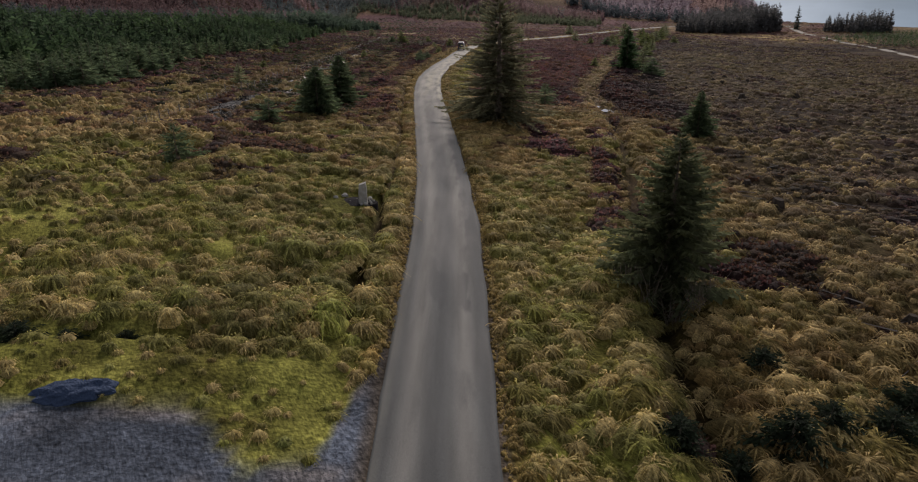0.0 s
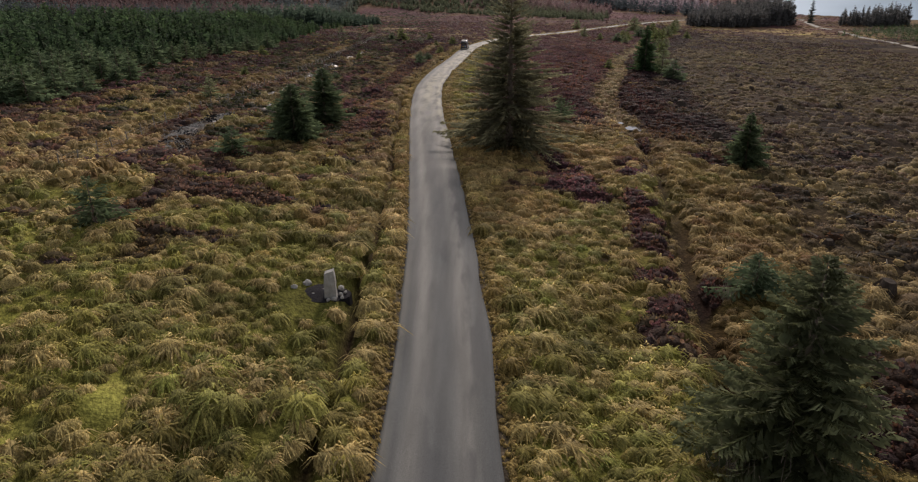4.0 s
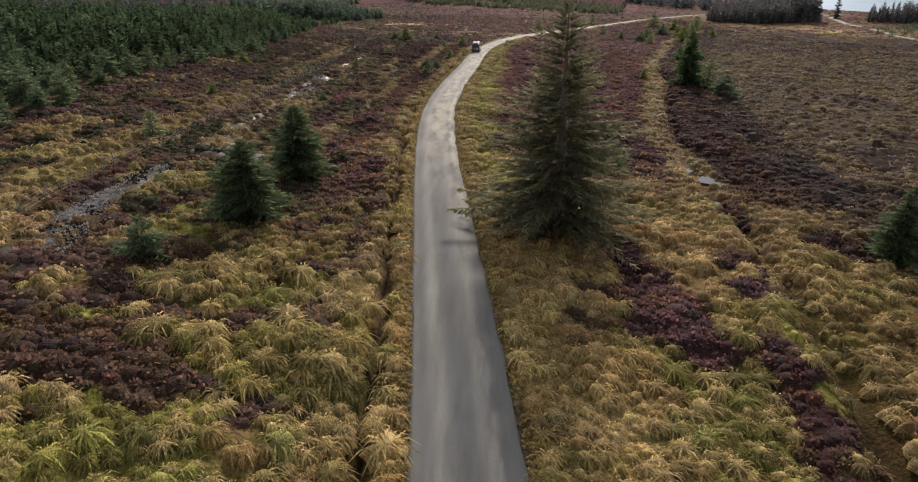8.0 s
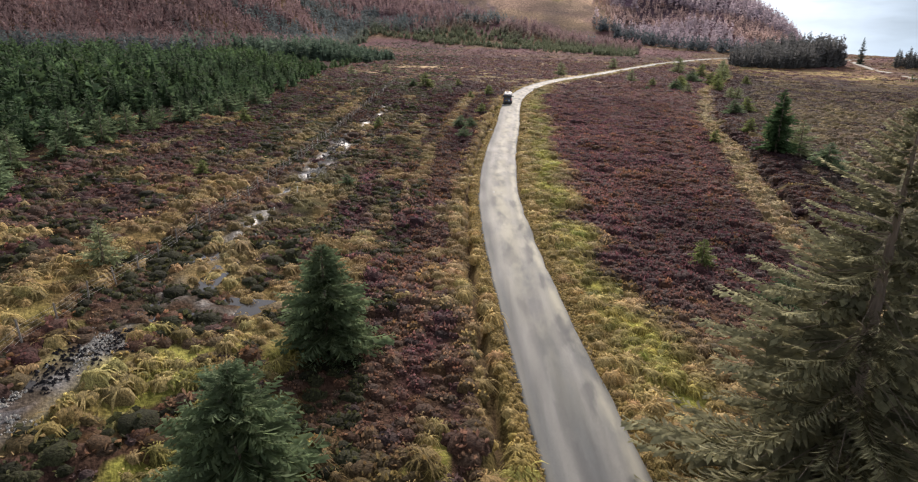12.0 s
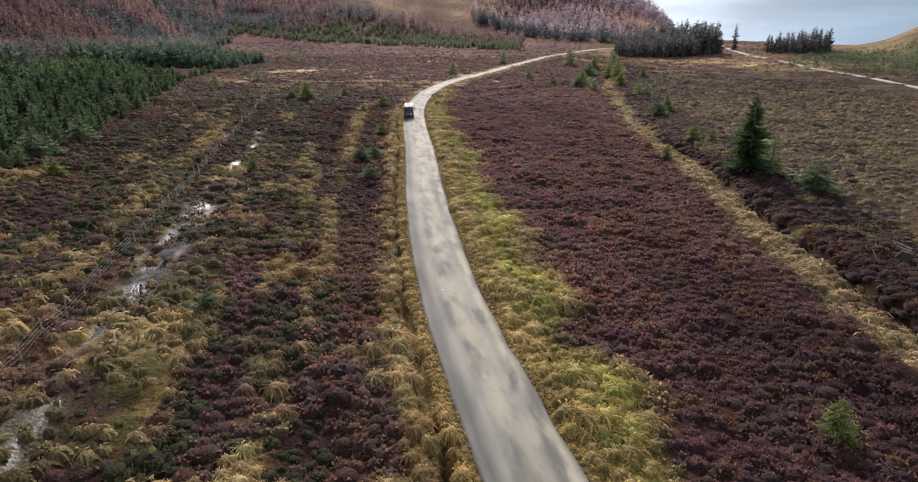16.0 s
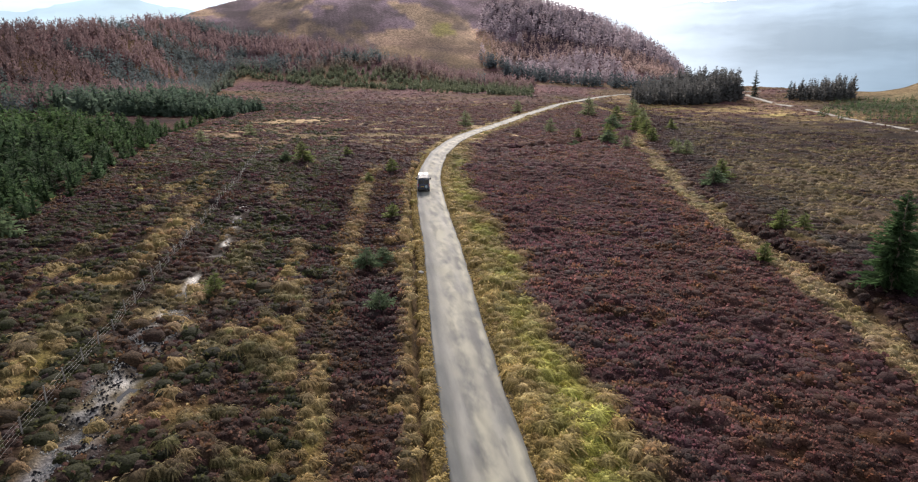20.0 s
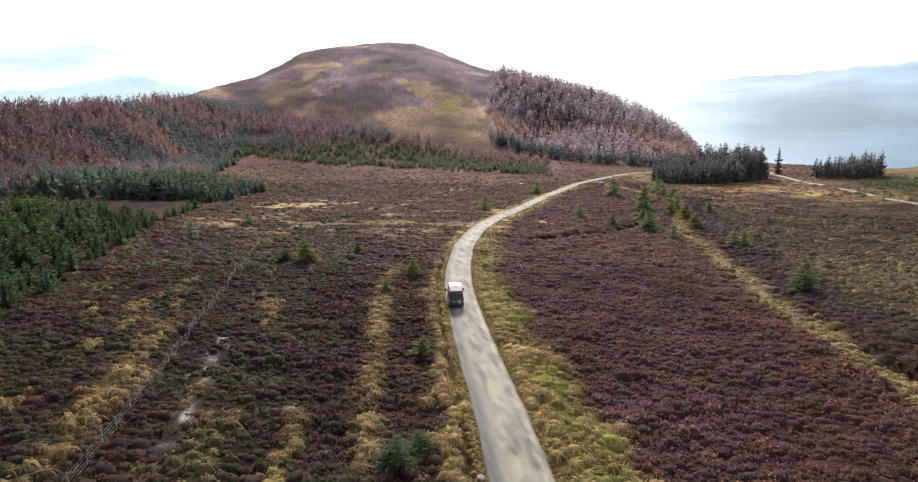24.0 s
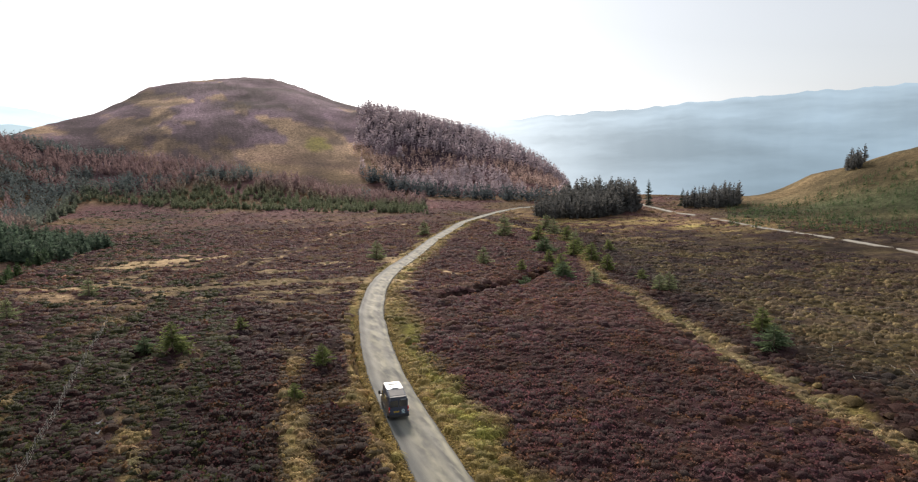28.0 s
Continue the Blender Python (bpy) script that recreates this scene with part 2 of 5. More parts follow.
M_GRAVEL, nodes, links, b = material("dark_gravel", 0.9)
n1 = noise_node(nodes, links, 25.0, 3.0)
b.inputs["Specular IOR Level"].default_value = 0.1
links.new(blend(nodes, links, n1, (0.05, 0.055, 0.066), (0.15, 0.158, 0.178)), b.inputs["Base Color"])
bump(nodes, links, b, n1, 0.9, 0.05)

M_SLATE, nodes, links, b = material("blue_slate_chippings", 0.9)
n1 = noise_node(nodes, links, 14.0, 4.0)
b.inputs["Specular IOR Level"].default_value = 0.1
links.new(blend(nodes, links, n1, (0.025, 0.04, 0.08), (0.08, 0.11, 0.18)), b.inputs["Base Color"])
bump(nodes, links, b, n1, 1.0, 0.08)

M_STUMP, nodes, links, b = material("rotten_stump", 0.95)
n1 = noise_node(nodes, links, 9.0, 5.0)
b.inputs["Specular IOR Level"].default_value = 0.1
links.new(blend(nodes, links, n1, (0.02, 0.015, 0.012), (0.11, 0.088, 0.07)), b.inputs["Base Color"])
bump(nodes, links, b, n1, 1.0, 0.06)

M_BED, nodes, links, b = material("black_gravel", 0.95)
n1 = noise_node(nodes, links, 25.0, 3.0)
b.inputs["Specular IOR Level"].default_value = 0.05
links.new(blend(nodes, links, n1, (0.008, 0.008, 0.01), (0.04, 0.038, 0.042)), b.inputs["Base Color"])
bump(nodes, links, b, n1, 0.9, 0.05)

M_POST, nodes, links, b = material("weathered_wood", 0.85)
n1 = noise_node(nodes, links, 18.0, 4.0, stretch=(1, 1, 0.1))
links.new(blend(nodes, links, n1, (0.13, 0.115, 0.10), (0.30, 0.275, 0.24)), b.inputs["Base Color"])
bump(nodes, links, b, n1, 0.5, 0.01)

M_WIRE, nodes, links, b = material("galvanised_wire", 0.7, 0.3)
links.new(blend(nodes, links, noise_node(nodes, links, 3.0), (0.2, 0.19, 0.18), (0.36, 0.35, 0.33)), b.inputs["Base Color"])

M_WATER, nodes, links, b = material("peaty_water", 0.08, 0.0, (0.03, 0.025, 0.02))
b.inputs["IOR"].default_value = 1.33
bump(nodes, links, b, noise_node(nodes, links, 2.5, 3.0), 0.12, 0.05)

# ---- the lie of the land ----
ROAD_Y = [-90, 0, 18, 33, 42, 57, 75, 88, 101, 110, 120, 131, 145, 157, 172, 186, 200, 220, 237, 262, 287, 303, 320, 340, 375, 392, 442, 462, 497, 520, 543]
ROAD_X = [0.3, 0.1, 0.0, -0.6, -1.2, -2.3, -3.6, -4.4, -4.9, -5.0, -4.7, -4.1, -3.1, -2.0, -0.7, 0.2, 1.3, 3.2, 5.8, 10.7, 17.7, 23.3, 30.5, 40.5, 57, 65, 92, 103, 130, 151, 182]
_y = np.arange(-90, 544, 1.0)
_x = np.interp(_y, ROAD_Y, ROAD_X)
_k = np.hanning(15) / np.hanning(15).sum()
_x = np.r_[_x[:7], np.convolve(_x, _k, "valid"), _x[-7:]]
HALF = 2.2


def road_x(y):
    return np.interp(y, _y, _x)


def drain_x(y):
    """The old drain and grassy strip along the far side of the heather."""
    return np.interp(y, [-60, 5, 20, 43, 60, 78, 100, 117, 131, 152, 164, 187, 200, 215, 230, 245, 267, 300, 380], [6, 10.5, 13, 17.5, 20, 22.3, 23.2, 26.6, 30.3, 36, 39.5, 43.5, 47.5, 51.5, 57, 61.5, 69, 80, 118])


def ditch_d(y):
    return np.interp(y, [0, 19, 33, 48, 110, 166, 240], [-4.6, -4.5, -4.3, -3.9, -3.5, -3.4, -3.4])


def broad_wet(y):
    """Where the wet track spreads into a stony bed, from 0 to 1."""
    return np.maximum(0.7 * step(75, 70, y) * step(52, 58, y), step(108, 116, y) * step(152, 144, y))


def wet_x(y):
    """The middle of the wet track beside the fence."""
    return np.interp(y, [46, 56, 62, 70, 80, 107, 114, 131, 165, 193, 212, 240], [-26.4, -27, -28.2, -27.6, -26.5, -26.6, -26.6, -26.4, -25.6, -26.3, -25.7, -26.2])


POOLS = [(23.4, 81.8, 1.0), (24.6, 80.2, 0.8), (22.4, 85.5, 0.6), (21.1, 74.0, 0.7), (19.6, 47.6, 0.5)]
HOME = (-14.0, 137.0)


def polar(x, y):
    dx, dy = x - HOME[0], y - HOME[1]
    return np.degrees(np.arctan2(dx, dy)), np.hypot(dx, dy)


def moor(x, y):
    r = np.hypot(x - HOME[0], y - HOME[1])
    X, Y = np.clip(x, -260, 340) / 100, np.clip(y, -140, 620) / 100
    z = 1.5234 - 7.3488 * X - 3.7856 * Y + 1.1125 * X * Y - 0.8205 * Y * Y + 0.1017 * Y**3
    return z - np.clip(r - 560, 0, 1400) * 0.09


# azimuth from the middle of the road, foot, crest distance and crest height of each hill
HILL_MAIN = [(-75, 170, 420, 34), (-45, 190, 430, 24), (-25, 300, 520, 12), (-16, 400, 600, 14), (-12, 440, 760, 26), (-8, 450, 900, 43), (-6, 450, 980, 62), (-4, 450, 1040, 80),
             (-0.7, 440, 1100, 96), (3, 430, 1130, 106), (5.4, 430, 1120, 103), (7.3, 430, 1080, 90), (10, 430, 1040, 69), (14, 440, 1000, 50), (19, 500, 950, 10), (25, 560, 900, -60)]
HILL_SPUR = [(9.5, 600, 860, -40), (11.4, 560, 860, 40), (12.7, 550, 850, 49), (15.2, 540, 830, 42), (18.6, 520, 790, 25), (22.5, 500, 740, 8), (25, 490, 710, -3), (27.3, 480, 690, -18), (29, 480, 680, -36), (32, 500, 680, -80)]
HILL_EAST = [(38, 470, 700, -90), (43, 420, 640, -40), (47, 380, 620, -16), (54, 335, 600, 8), (66, 290, 560, 34), (85, 250, 520, 40)]


def hill(a, r, rows, base, back):
    az, foot, crest, top = np.array(rows, float).T
    f, c, z = np.interp(a, az, foot), np.interp(a, az, crest), np.interp(a, az, top)
    t = np.clip((r - f) / (c - f), 0, 1)
    up = base + (z - base) * (0.45 * t + 0.55 * t * t * (3 - 2 * t))
    return np.where((a > az[0]) & (a < az[-1]), up - np.clip(r - c, 0, 600) * back, -400.0)


def land(x, y):
    """The height of the land without its hummocks."""
    x, y = np.asarray(x, float), np.asarray(y, float)
    a, r = polar(x, y)
    z = moor(x, y)
    rough = (fbm(0.8 * x + 0.6 * y, 0.8 * y - 0.6 * x, 180, 5, 2) - 0.5) * 13
    rough = rough + (fbm(x, y, 70, 6, 3) - 0.5) * 8 * step(600, 820, r)
    for rows, back in ((HILL_MAIN, 0.25), (HILL_SPUR, 0.3), (HILL_EAST, 0.2)):
        h = hill(a, r, rows, -36.0, back) + rough * step(450, 800, r)
        s = 5.0
        z = np.maximum(z, h) + s * np.exp(-np.abs(z - h) / s) * 0.35
    return z


def ground_z(x, y):
    """The ground with its banks, ditches and hummocks."""
    x, y = np.asarray(x, float), np.asarray(y, float)
    z = land(x, y)
    d = x - road_x(y)
    off = np.abs(d)
    near = (y < 543) & (y > -95)
    calm = np.where(near, step(HALF + 0.3, HALF + 2.0, off), 1.0) * np.where((y < -2) & (d < 0), step(-4.5, 0.5, y + 0 * x), 1.0)
    z = z + calm * ((fbm(x, y, 2.6, 3, 2) - 0.5) * 0.85 + (fbm(x, y, 9, 4, 2) - 0.5) * 0.8)
    wet = np.exp(-(((x - wet_x(y) + 1.2 * (fbm(x, y, 12, 53) - 0.5)) / (1.6 + 0.7 * broad_wet(y))) ** 2)) * (y > 44) * (y < 240)
    wet = np.maximum(wet, np.exp(-(((y - 78 - 0.9 * np.sin(x * 0.9)) / 0.75) ** 2)) * (x > -26) * (x < -18.5))
    z = z * (1 - wet) + (land(x, y) - 0.12 + (0.55 * fbm(x, y * 0.55, 0.7, 54, 2) + 0.45 * vnoise(x, y * 0.35, 1.8, 58) - 0.42) * 1.15) * wet
    z = z - 0.95 * np.exp(-(((d - ditch_d(y)) / 0.36) ** 2)) * near * step(2, 8, y) * (y < 250)
    z = z + 0.22 * np.exp(-(((d - ditch_d(y) + 1.0) / 0.6) ** 2)) * near * step(2, 8, y) * (y < 250)
    z = z - 0.6 * np.exp(-(((y - 2.6 - 0.06 * (x + 12)) / 0.6) ** 2)) * step(-26, -22, x) * step(-5.5, -7.5, x)
    g = x - drain_x(y)
    z = z - 0.9 * np.exp(-((g / 0.9) ** 2)) * (y < 95) + 0.65 * np.exp(-(((g + 2.2) / 1.2) ** 2)) * (y < 70)
    z = z - 0.5 * np.exp(-((g / 2.2) ** 2)) * (y >= 95) * (y < 290)
    z = z + (0.55 * step(2.6, 3.6, g) * step(14, 6, g) - 0.7 * np.exp(-(((g - 2.3) / 0.6) ** 2))) * step(84, 98, y) * step(215, 180, y)
    gl = y - np.interp(x, [26, 32, 42, 56, 68, 90], [272, 276, 283, 292, 305, 322])
    z = z - 4.0 * np.exp(-((gl / 2.5) ** 2)) * step(24, 34, x) * step(84, 66, x)
    for cx, cy, rad in POOLS:
        w = np.exp(-((((x - cx) / rad) ** 2 + ((y - cy) / rad) ** 2) ** 2))
        z = z * (1 - w) + (land(cx, cy) - 0.75) * w
    return np.where(near & (off < HALF + 0.25), z - 0.06, z)

# ---- colours of the moor; the tints built from them also hold some haze and sunlight ----
STRAW, OCHRE, MOSS = np.array((0.50, 0.372, 0.165)), np.array((0.345, 0.24, 0.095)), np.array((0.172, 0.193, 0.028))
PEAT, HEATH, BRASH = np.array((0.055, 0.036, 0.022)), np.array((0.13, 0.064, 0.068)), np.array((0.085, 0.062, 0.058))
FERN, MUD, GRIT = np.array((0.21, 0.105, 0.04)), np.array((0.085, 0.07, 0.055)), np.array((0.072, 0.083, 0.105))


def forest_x(y):
    return np.interp(y, [40, 74, 84, 132, 152, 200, 243, 288, 342, 390, 416, 450], [-60, -50, -48, -54, -49, -51, -55, -59, -60, -53, -48, -75])


def layby(x, y):
    return step(0.5, -0.5, y - np.interp(x, [-30, -15, -9, -6.8, -5.6, -3.8, -3.2, -2.4], [-1.5, -2.7, -2.0, -4.2, -5.4, -4.8, -1.5, 2.5]) + (fbm(x, y, 1.5, 60) - 0.5) * 1.2) * (x < road_x(y)) * step(-40, -30, x + 6 * (fbm(x, y, 6, 61) - 0.5))


def heath_share(x, y):
    """How much of the ground is heather, from 0 to 1."""
    d, g = x - road_x(y), x - drain_x(y)
    n, m = fbm(x, y, 7, 21), fbm(x, y, 2.4, 22, 2)
    a, r = polar(x, y)
    right = step(62, 90, y) * step(5.0, 9.5, d + (n - 0.5) * 7) * step(1.0, -1.2, g + (m - 0.5) * 3)
    patch_r = step(0.62, 0.70, 0.6 * n + 0.4 * m + 0.22 * np.exp(-(((x - 10.5) / 2.5) ** 2 + ((y - 52) / 13) ** 2))) * step(4, 8, d)
    bank = step(1.0, 2.6, g + (m - 0.5) * 2) * step(20, 12, g) * step(60, 85, y) * step(0.15, 0.3, n)
    spoil = step(-4.4, -3.2, g) * step(-0.7, -1.5, g) * step(0.44, 0.54, m) * step(14, 22, y) * step(66, 56, y)
    rib = 0.4 * n + 0.6 * fbm(x, y * 0.2, 2.8, 24, 2)
    left = step(30, 75, y) * step(0.57, 0.42, np.where(x < -9, rib, n) + 0.07 * step(-15, -17, x)) * step(-3.6, -5.5, d)
    left = np.maximum(left, step(100, 130, y) * step(-3.8, -5, d) * step(0.70 + 0.08 * step(150, 210, y), 0.56 + 0.08 * step(150, 210, y), np.where(x < -9, rib, n) + 0.1 * step(-15, -17, x) * step(200, 160, y) + 0.3 * np.exp(-(((x + 22) / 6) ** 2)) * step(190, 130, y) + 0.16 * step(-31, -34, x) * step(0.45, 0.6, m)))
    left = np.maximum(left, 0.85 * step(0.52, 0.59, n * 0.6 + m * 0.4) * step(-5, -8, d) * step(14, 34, y))
    strip = np.exp(-(((x - np.interp(y, [110, 125, 144, 187, 218, 240], [-14, -14, -13.5, -10.6, -8.7, -5])) / (0.75 + 0.4 * step(150, 200, y))) ** 2)) * (y > 110) * (y < 240) * (0.25 + 0.75 * step(0.4, 0.56, fbm(x, y, 6, 62)))
    wide = step(220, 290, y) * step(4.5, 8, np.abs(d)) * step(0.62, 0.42, n)
    left = np.maximum(left, 0.85 * step(-4.6, -5.6, d) * step(-16, -14, x) * step(54, 68, y) * step(250, 215, y) * step(0.64, 0.54, m))
    sedge = np.exp(-(((x + 33.2 + 2.0 * (fbm(x, y, 16, 63) - 0.5)) / 1.5) ** 2)) * step(52, 66, y) * step(215, 185, y) * step(0.3, 0.5, fbm(x, y, 7, 64))
    fringe = np.exp(-(((x + 29.5) / 1.6) ** 2)) * step(70, 80, y) * (y < 215)
    left = np.maximum(left * (1 - sedge), 0.8 * fringe)
    out = np.maximum.reduce([right, patch_r, bank, left, wide, spoil])
    return out * (1 - strip) * (1 - layby(x, y)) * (1 - np.exp(-(((g + 0.3 + 2.6 * (m - 0.5)) / 2.0) ** 4)) * (y > 75))


RUT_X, RUT_Y = [-32, -26.4, -19.4, -9.9, 1.7, 37.4, 75], [272, 292, 306, 332, 358, 435, 470]


def old_track(x, y):
    """The two ruts of an old track over the moor, from 0 to 1."""
    off = np.abs(np.abs(y - np.interp(x, RUT_X, RUT_Y)) - 3.2)
    return np.exp(-((off / 1.3) ** 2)) * (x > -33) * (x < 75)


def bleached(x, y):
    """Mats of flattened pale grass, from 0 to 1."""
    off = np.abs(np.abs(y - np.interp(x, RUT_X, RUT_Y)) - 6.5)
    shoulder = np.exp(-((off / 2.0) ** 2)) * (x > -33) * (x < 75) * step(0.42, 0.55, fbm(x, y, 7, 65))
    flat = np.exp(-(((x + 3) / 11) ** 2) - (((y - 305) / 5) ** 2)) + np.exp(-(((x + 25) / 9) ** 2) - (((y - 292) / 6) ** 2)) * 0.8
    flat = step(0.5, 0.72, flat * (0.2 + 1.6 * fbm(x * 0.6, y * 1.5, 5, 47, 4)))
    wash = np.exp(-(((x + 4) / 46) ** 2) - (((y - 325) / 42) ** 2))
    wash = 0.95 * step(0.1, 0.4, wash) * step(0.53, 0.6, fbm(x * 0.5, y * 1.4, 6, 50, 4))
    return np.maximum.reduce([0.8 * shoulder, flat, wash])


def moor_tint(x, y):
    """The colour of what grows, and the share of heather in it."""
    x, y = np.asarray(x, float), np.asarray(y, float)
    d, g = x - road_x(y), x - drain_x(y)
    n1, n2, n3 = fbm(x, y, 5.5, 31), fbm(x, y, 14, 32), fbm(x, y, 1.6, 33, 2)
    s = step(0.35, 0.65, n1)[..., None]
    grass = STRAW * (1 - s) + OCHRE * s
    green = step(0.36, 0.60, n2 + 0.35 * (n3 - 0.5) + 0.26 * step(36, 14, y) + 0.06 * step(-6, -12, d) + 0.16 * np.exp(-(((x - 14) / 8) ** 2) - (((y - 52) / 9) ** 2))) * step(95, 40, y) + 0.5 * step(0.55, 0.7, n2)
    band = np.exp(-(((d - 6.2) / 2.0) ** 2)) * (y > 70) * (y < 250) * step(0.3, 0.5, n1)
    dband = np.exp(-(((d + 5.2) / 0.9) ** 2)) * step(0.45, 0.6, n2) * (y > 30) * (y < 250)
    green = np.clip(np.maximum.reduce([green, 0.75 * band, 0.7 * dband]), 0, 0.92)[..., None]
    grass = grass * (1 - green) + (MOSS * 0.88 + STRAW * 0.12) * green
    bright = (band * 0.8)[..., None]
    grass = grass * (1 - bright) + np.array((0.30, 0.30, 0.06)) * bright
    verge = step(3.6, 2.6, np.abs(d))[..., None] * 0.7
    grass = grass * (1 - verge) + np.array((0.33, 0.23, 0.07)) * verge
    fern = (step(0.5, 0.64, 0.5 * fbm(x, y, 11, 35) + 0.5 * fbm(x, y, 3.5, 37)) * step(3.2, 7, np.abs(d)) * (1 - 0.75 * step(44, 26, y) * step(9, 6, d)))[..., None] * 0.42
    grass = grass * (0.55 + 0.95 * fbm(x, y, 3.2, 36, 2)[..., None])
    grass = grass * (1 - fern) + FERN * fern
    dark = (step(-2.5, 1.5, g) * step(135, 95, y) * (0.55 + 0.45 * step(0.4, 0.6, n1)))[..., None] * 0.75
    grass = grass * (1 - dark) + (FERN * 0.55 + PEAT * 0.6 + OCHRE * 0.12) * dark
    crow = (step(0.44, 0.6, fbm(x, y, 6, 48)) * step(-13, -18, x) * step(80, 100, y) * step(260, 220, y))[..., None] * 0.85
    grass = grass * (1 - crow) + np.array((0.045, 0.055, 0.022)) * crow
    h = heath_share(x, y)
    heath = HEATH * (0.75 + 0.5 * n1[..., None]) + np.array((0.03, 0.014, 0.0)) * step(0.45, 0.7, n2)[..., None]
    heath = heath * (1 - 0.5 * step(0.62, 0.75, n3)[..., None]) + FERN * 0.5 * step(0.62, 0.75, n3)[..., None]
    heath = heath * (1 - 0.5 * step(-3.6, -6, d) * step(110, 150, y) * step(340, 220, y))[..., None]
    heath = heath * ((1 - 0.5 * step(1, 3, g) * step(26, 14, g)) * (1 - 0.45 * np.exp(-(((x - 16) / 6) ** 2) - (((y - 99) / 14) ** 2))))[..., None]
    fell = (step(5, 12, g) * step(-10, 30, y) * step(430, 330, y))[..., None]
    brash = BRASH * (0.55 + 0.8 * n1[..., None]) * (1 - 0.45 * step(0.5, 0.66, n2)[..., None]) + STRAW * 0.13 * step(0.5, 0.66, n2)[..., None]
    out = grass * (1 - h[..., None]) + heath * h[..., None]
    out = out * (1 - 0.8 * fell) + brash * 0.8 * fell
    a, r = polar(x, y)
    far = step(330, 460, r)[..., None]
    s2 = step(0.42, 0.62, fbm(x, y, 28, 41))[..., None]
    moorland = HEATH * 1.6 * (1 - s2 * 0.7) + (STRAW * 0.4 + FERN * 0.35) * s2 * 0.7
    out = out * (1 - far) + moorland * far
    # open hill: grass and heather in bands, lightened for haze, a painted sunlit patch below the wood, rough pasture to
    # the east
    up = (step(520, 720, r) * (a < 34))[..., None]
    flow = fbm(a * 15, (r + a * 9) * 0.5, 42, 43, 4)
    s3 = (step(0.64, 0.70, flow + 0.30 * np.exp(-(((a - 7.5) / 4.5) ** 2) - (((r - 690) / 110) ** 2))))[..., None]
    fine = fbm(x, y, 24, 44, 3)[..., None]
    out = out * (1 - up) + (np.array((0.29, 0.195, 0.25)) * (1 - s3) + np.array((0.62, 0.42, 0.28)) * s3) * (0.45 + 1.1 * fine) * up
    heathy = step(0.50, 0.56, fbm(a * 15, (r - a * 6) * 0.6, 60, 45, 5))[..., None]
    out = out * (1 - up * 0.65 * heathy) + np.array((0.07, 0.05, 0.062)) * up * 0.65 * heathy
    # sunlight on the lower slope, painted as a ragged yellow patch
    sunlit_patch = (np.exp(-(((a - 8.4) / 1.3) ** 2) - (((r - 690) / 34) ** 2)))[..., None]
    sunlit_patch = 0.75 * step(0.34, 0.5, sunlit_patch * fbm(x, y * 2.0, 34, 46, 4)[..., None] * 1.75)
    out = out * (1 - sunlit_patch) + np.array((0.52, 0.46, 0.10)) * sunlit_patch
    east = (step(36, 44, a) * step(360, 420, r))[..., None]
    out = out * (1 - east) + (np.array((0.07, 0.08, 0.042)) * (1 - 0.5 * s2) + np.array((0.20, 0.15, 0.08)) * 0.5 * s2 + np.array((0.15, 0.09, 0.05)) * step(0.5, 0.8, (r[..., None] - 330) / 260)) * east
    # ruts of an old track, a bleached flat, the dark sides of the gully and the drain
    ruts, flat = old_track(x, y)[..., None], bleached(x, y)[..., None]
    out = out * (1 - 0.8 * ruts) + PEAT * 0.8 * ruts
    h = h * (1 - flat[..., 0])
    out = out * (1 - 0.9 * flat) + np.array((0.43, 0.315, 0.18)) * (0.7 + 0.6 * n1[..., None]) * 0.9 * flat
    gl = y - np.interp(x, [26, 32, 42, 56, 68, 90], [272, 276, 283, 292, 305, 322])
    gully = (np.exp(-((gl / 2.6) ** 2)) * step(24, 34, x) * step(84, 66, x))[..., None]
    out = out * (1 - 0.85 * gully) + PEAT * 0.85 * gully
    drain = (np.exp(-((g / 0.8) ** 2)) * (y < 74))[..., None]
    out = out * (1 - 0.8 * drain) + PEAT * 0.8 * drain
    pale = (np.exp(-(((g + 3.2 * (fbm(x, y, 5, 49) - 0.5)) / 1.8) ** 2)) * step(70, 86, y) * step(300, 270, y))[..., None]
    out = out * (1 - 0.7 * pale) + np.array((0.37, 0.285, 0.18)) * 0.7 * pale
    return out, h


def spread(parts):
    return np.unique(np.round(np.concatenate(parts), 4))


def grown(start, stop, first, ratio):
    out, v, s = [], start, first
    while v < stop:
        out.append(v)
        v, s = v + s, s * ratio
    return np.array(out + [stop])


gx = spread([np.arange(-11, 10, 0.32), np.arange(-34, -28, 0.5), np.arange(-28, -24, 0.25), np.arange(-24, -11, 0.5), np.arange(10, 32, 0.5), grown(32, 4500, 0.6, 1.06), -grown(34, 4500, 0.6, 1.06)])
gy = spread([np.arange(-12, 120, 0.66), grown(120, 260, 0.66, 1.01), grown(260, 4600, 1.6, 1.017), -grown(12, 900, 0.6, 1.12)])
GX, GY = np.meshgrid(gx, gy)
px, py = GX.ravel(), GY.ravel()
pz = ground_z(px, py)
tint, hshare = moor_tint(px, py)
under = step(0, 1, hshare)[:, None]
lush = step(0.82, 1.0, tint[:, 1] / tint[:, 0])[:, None]
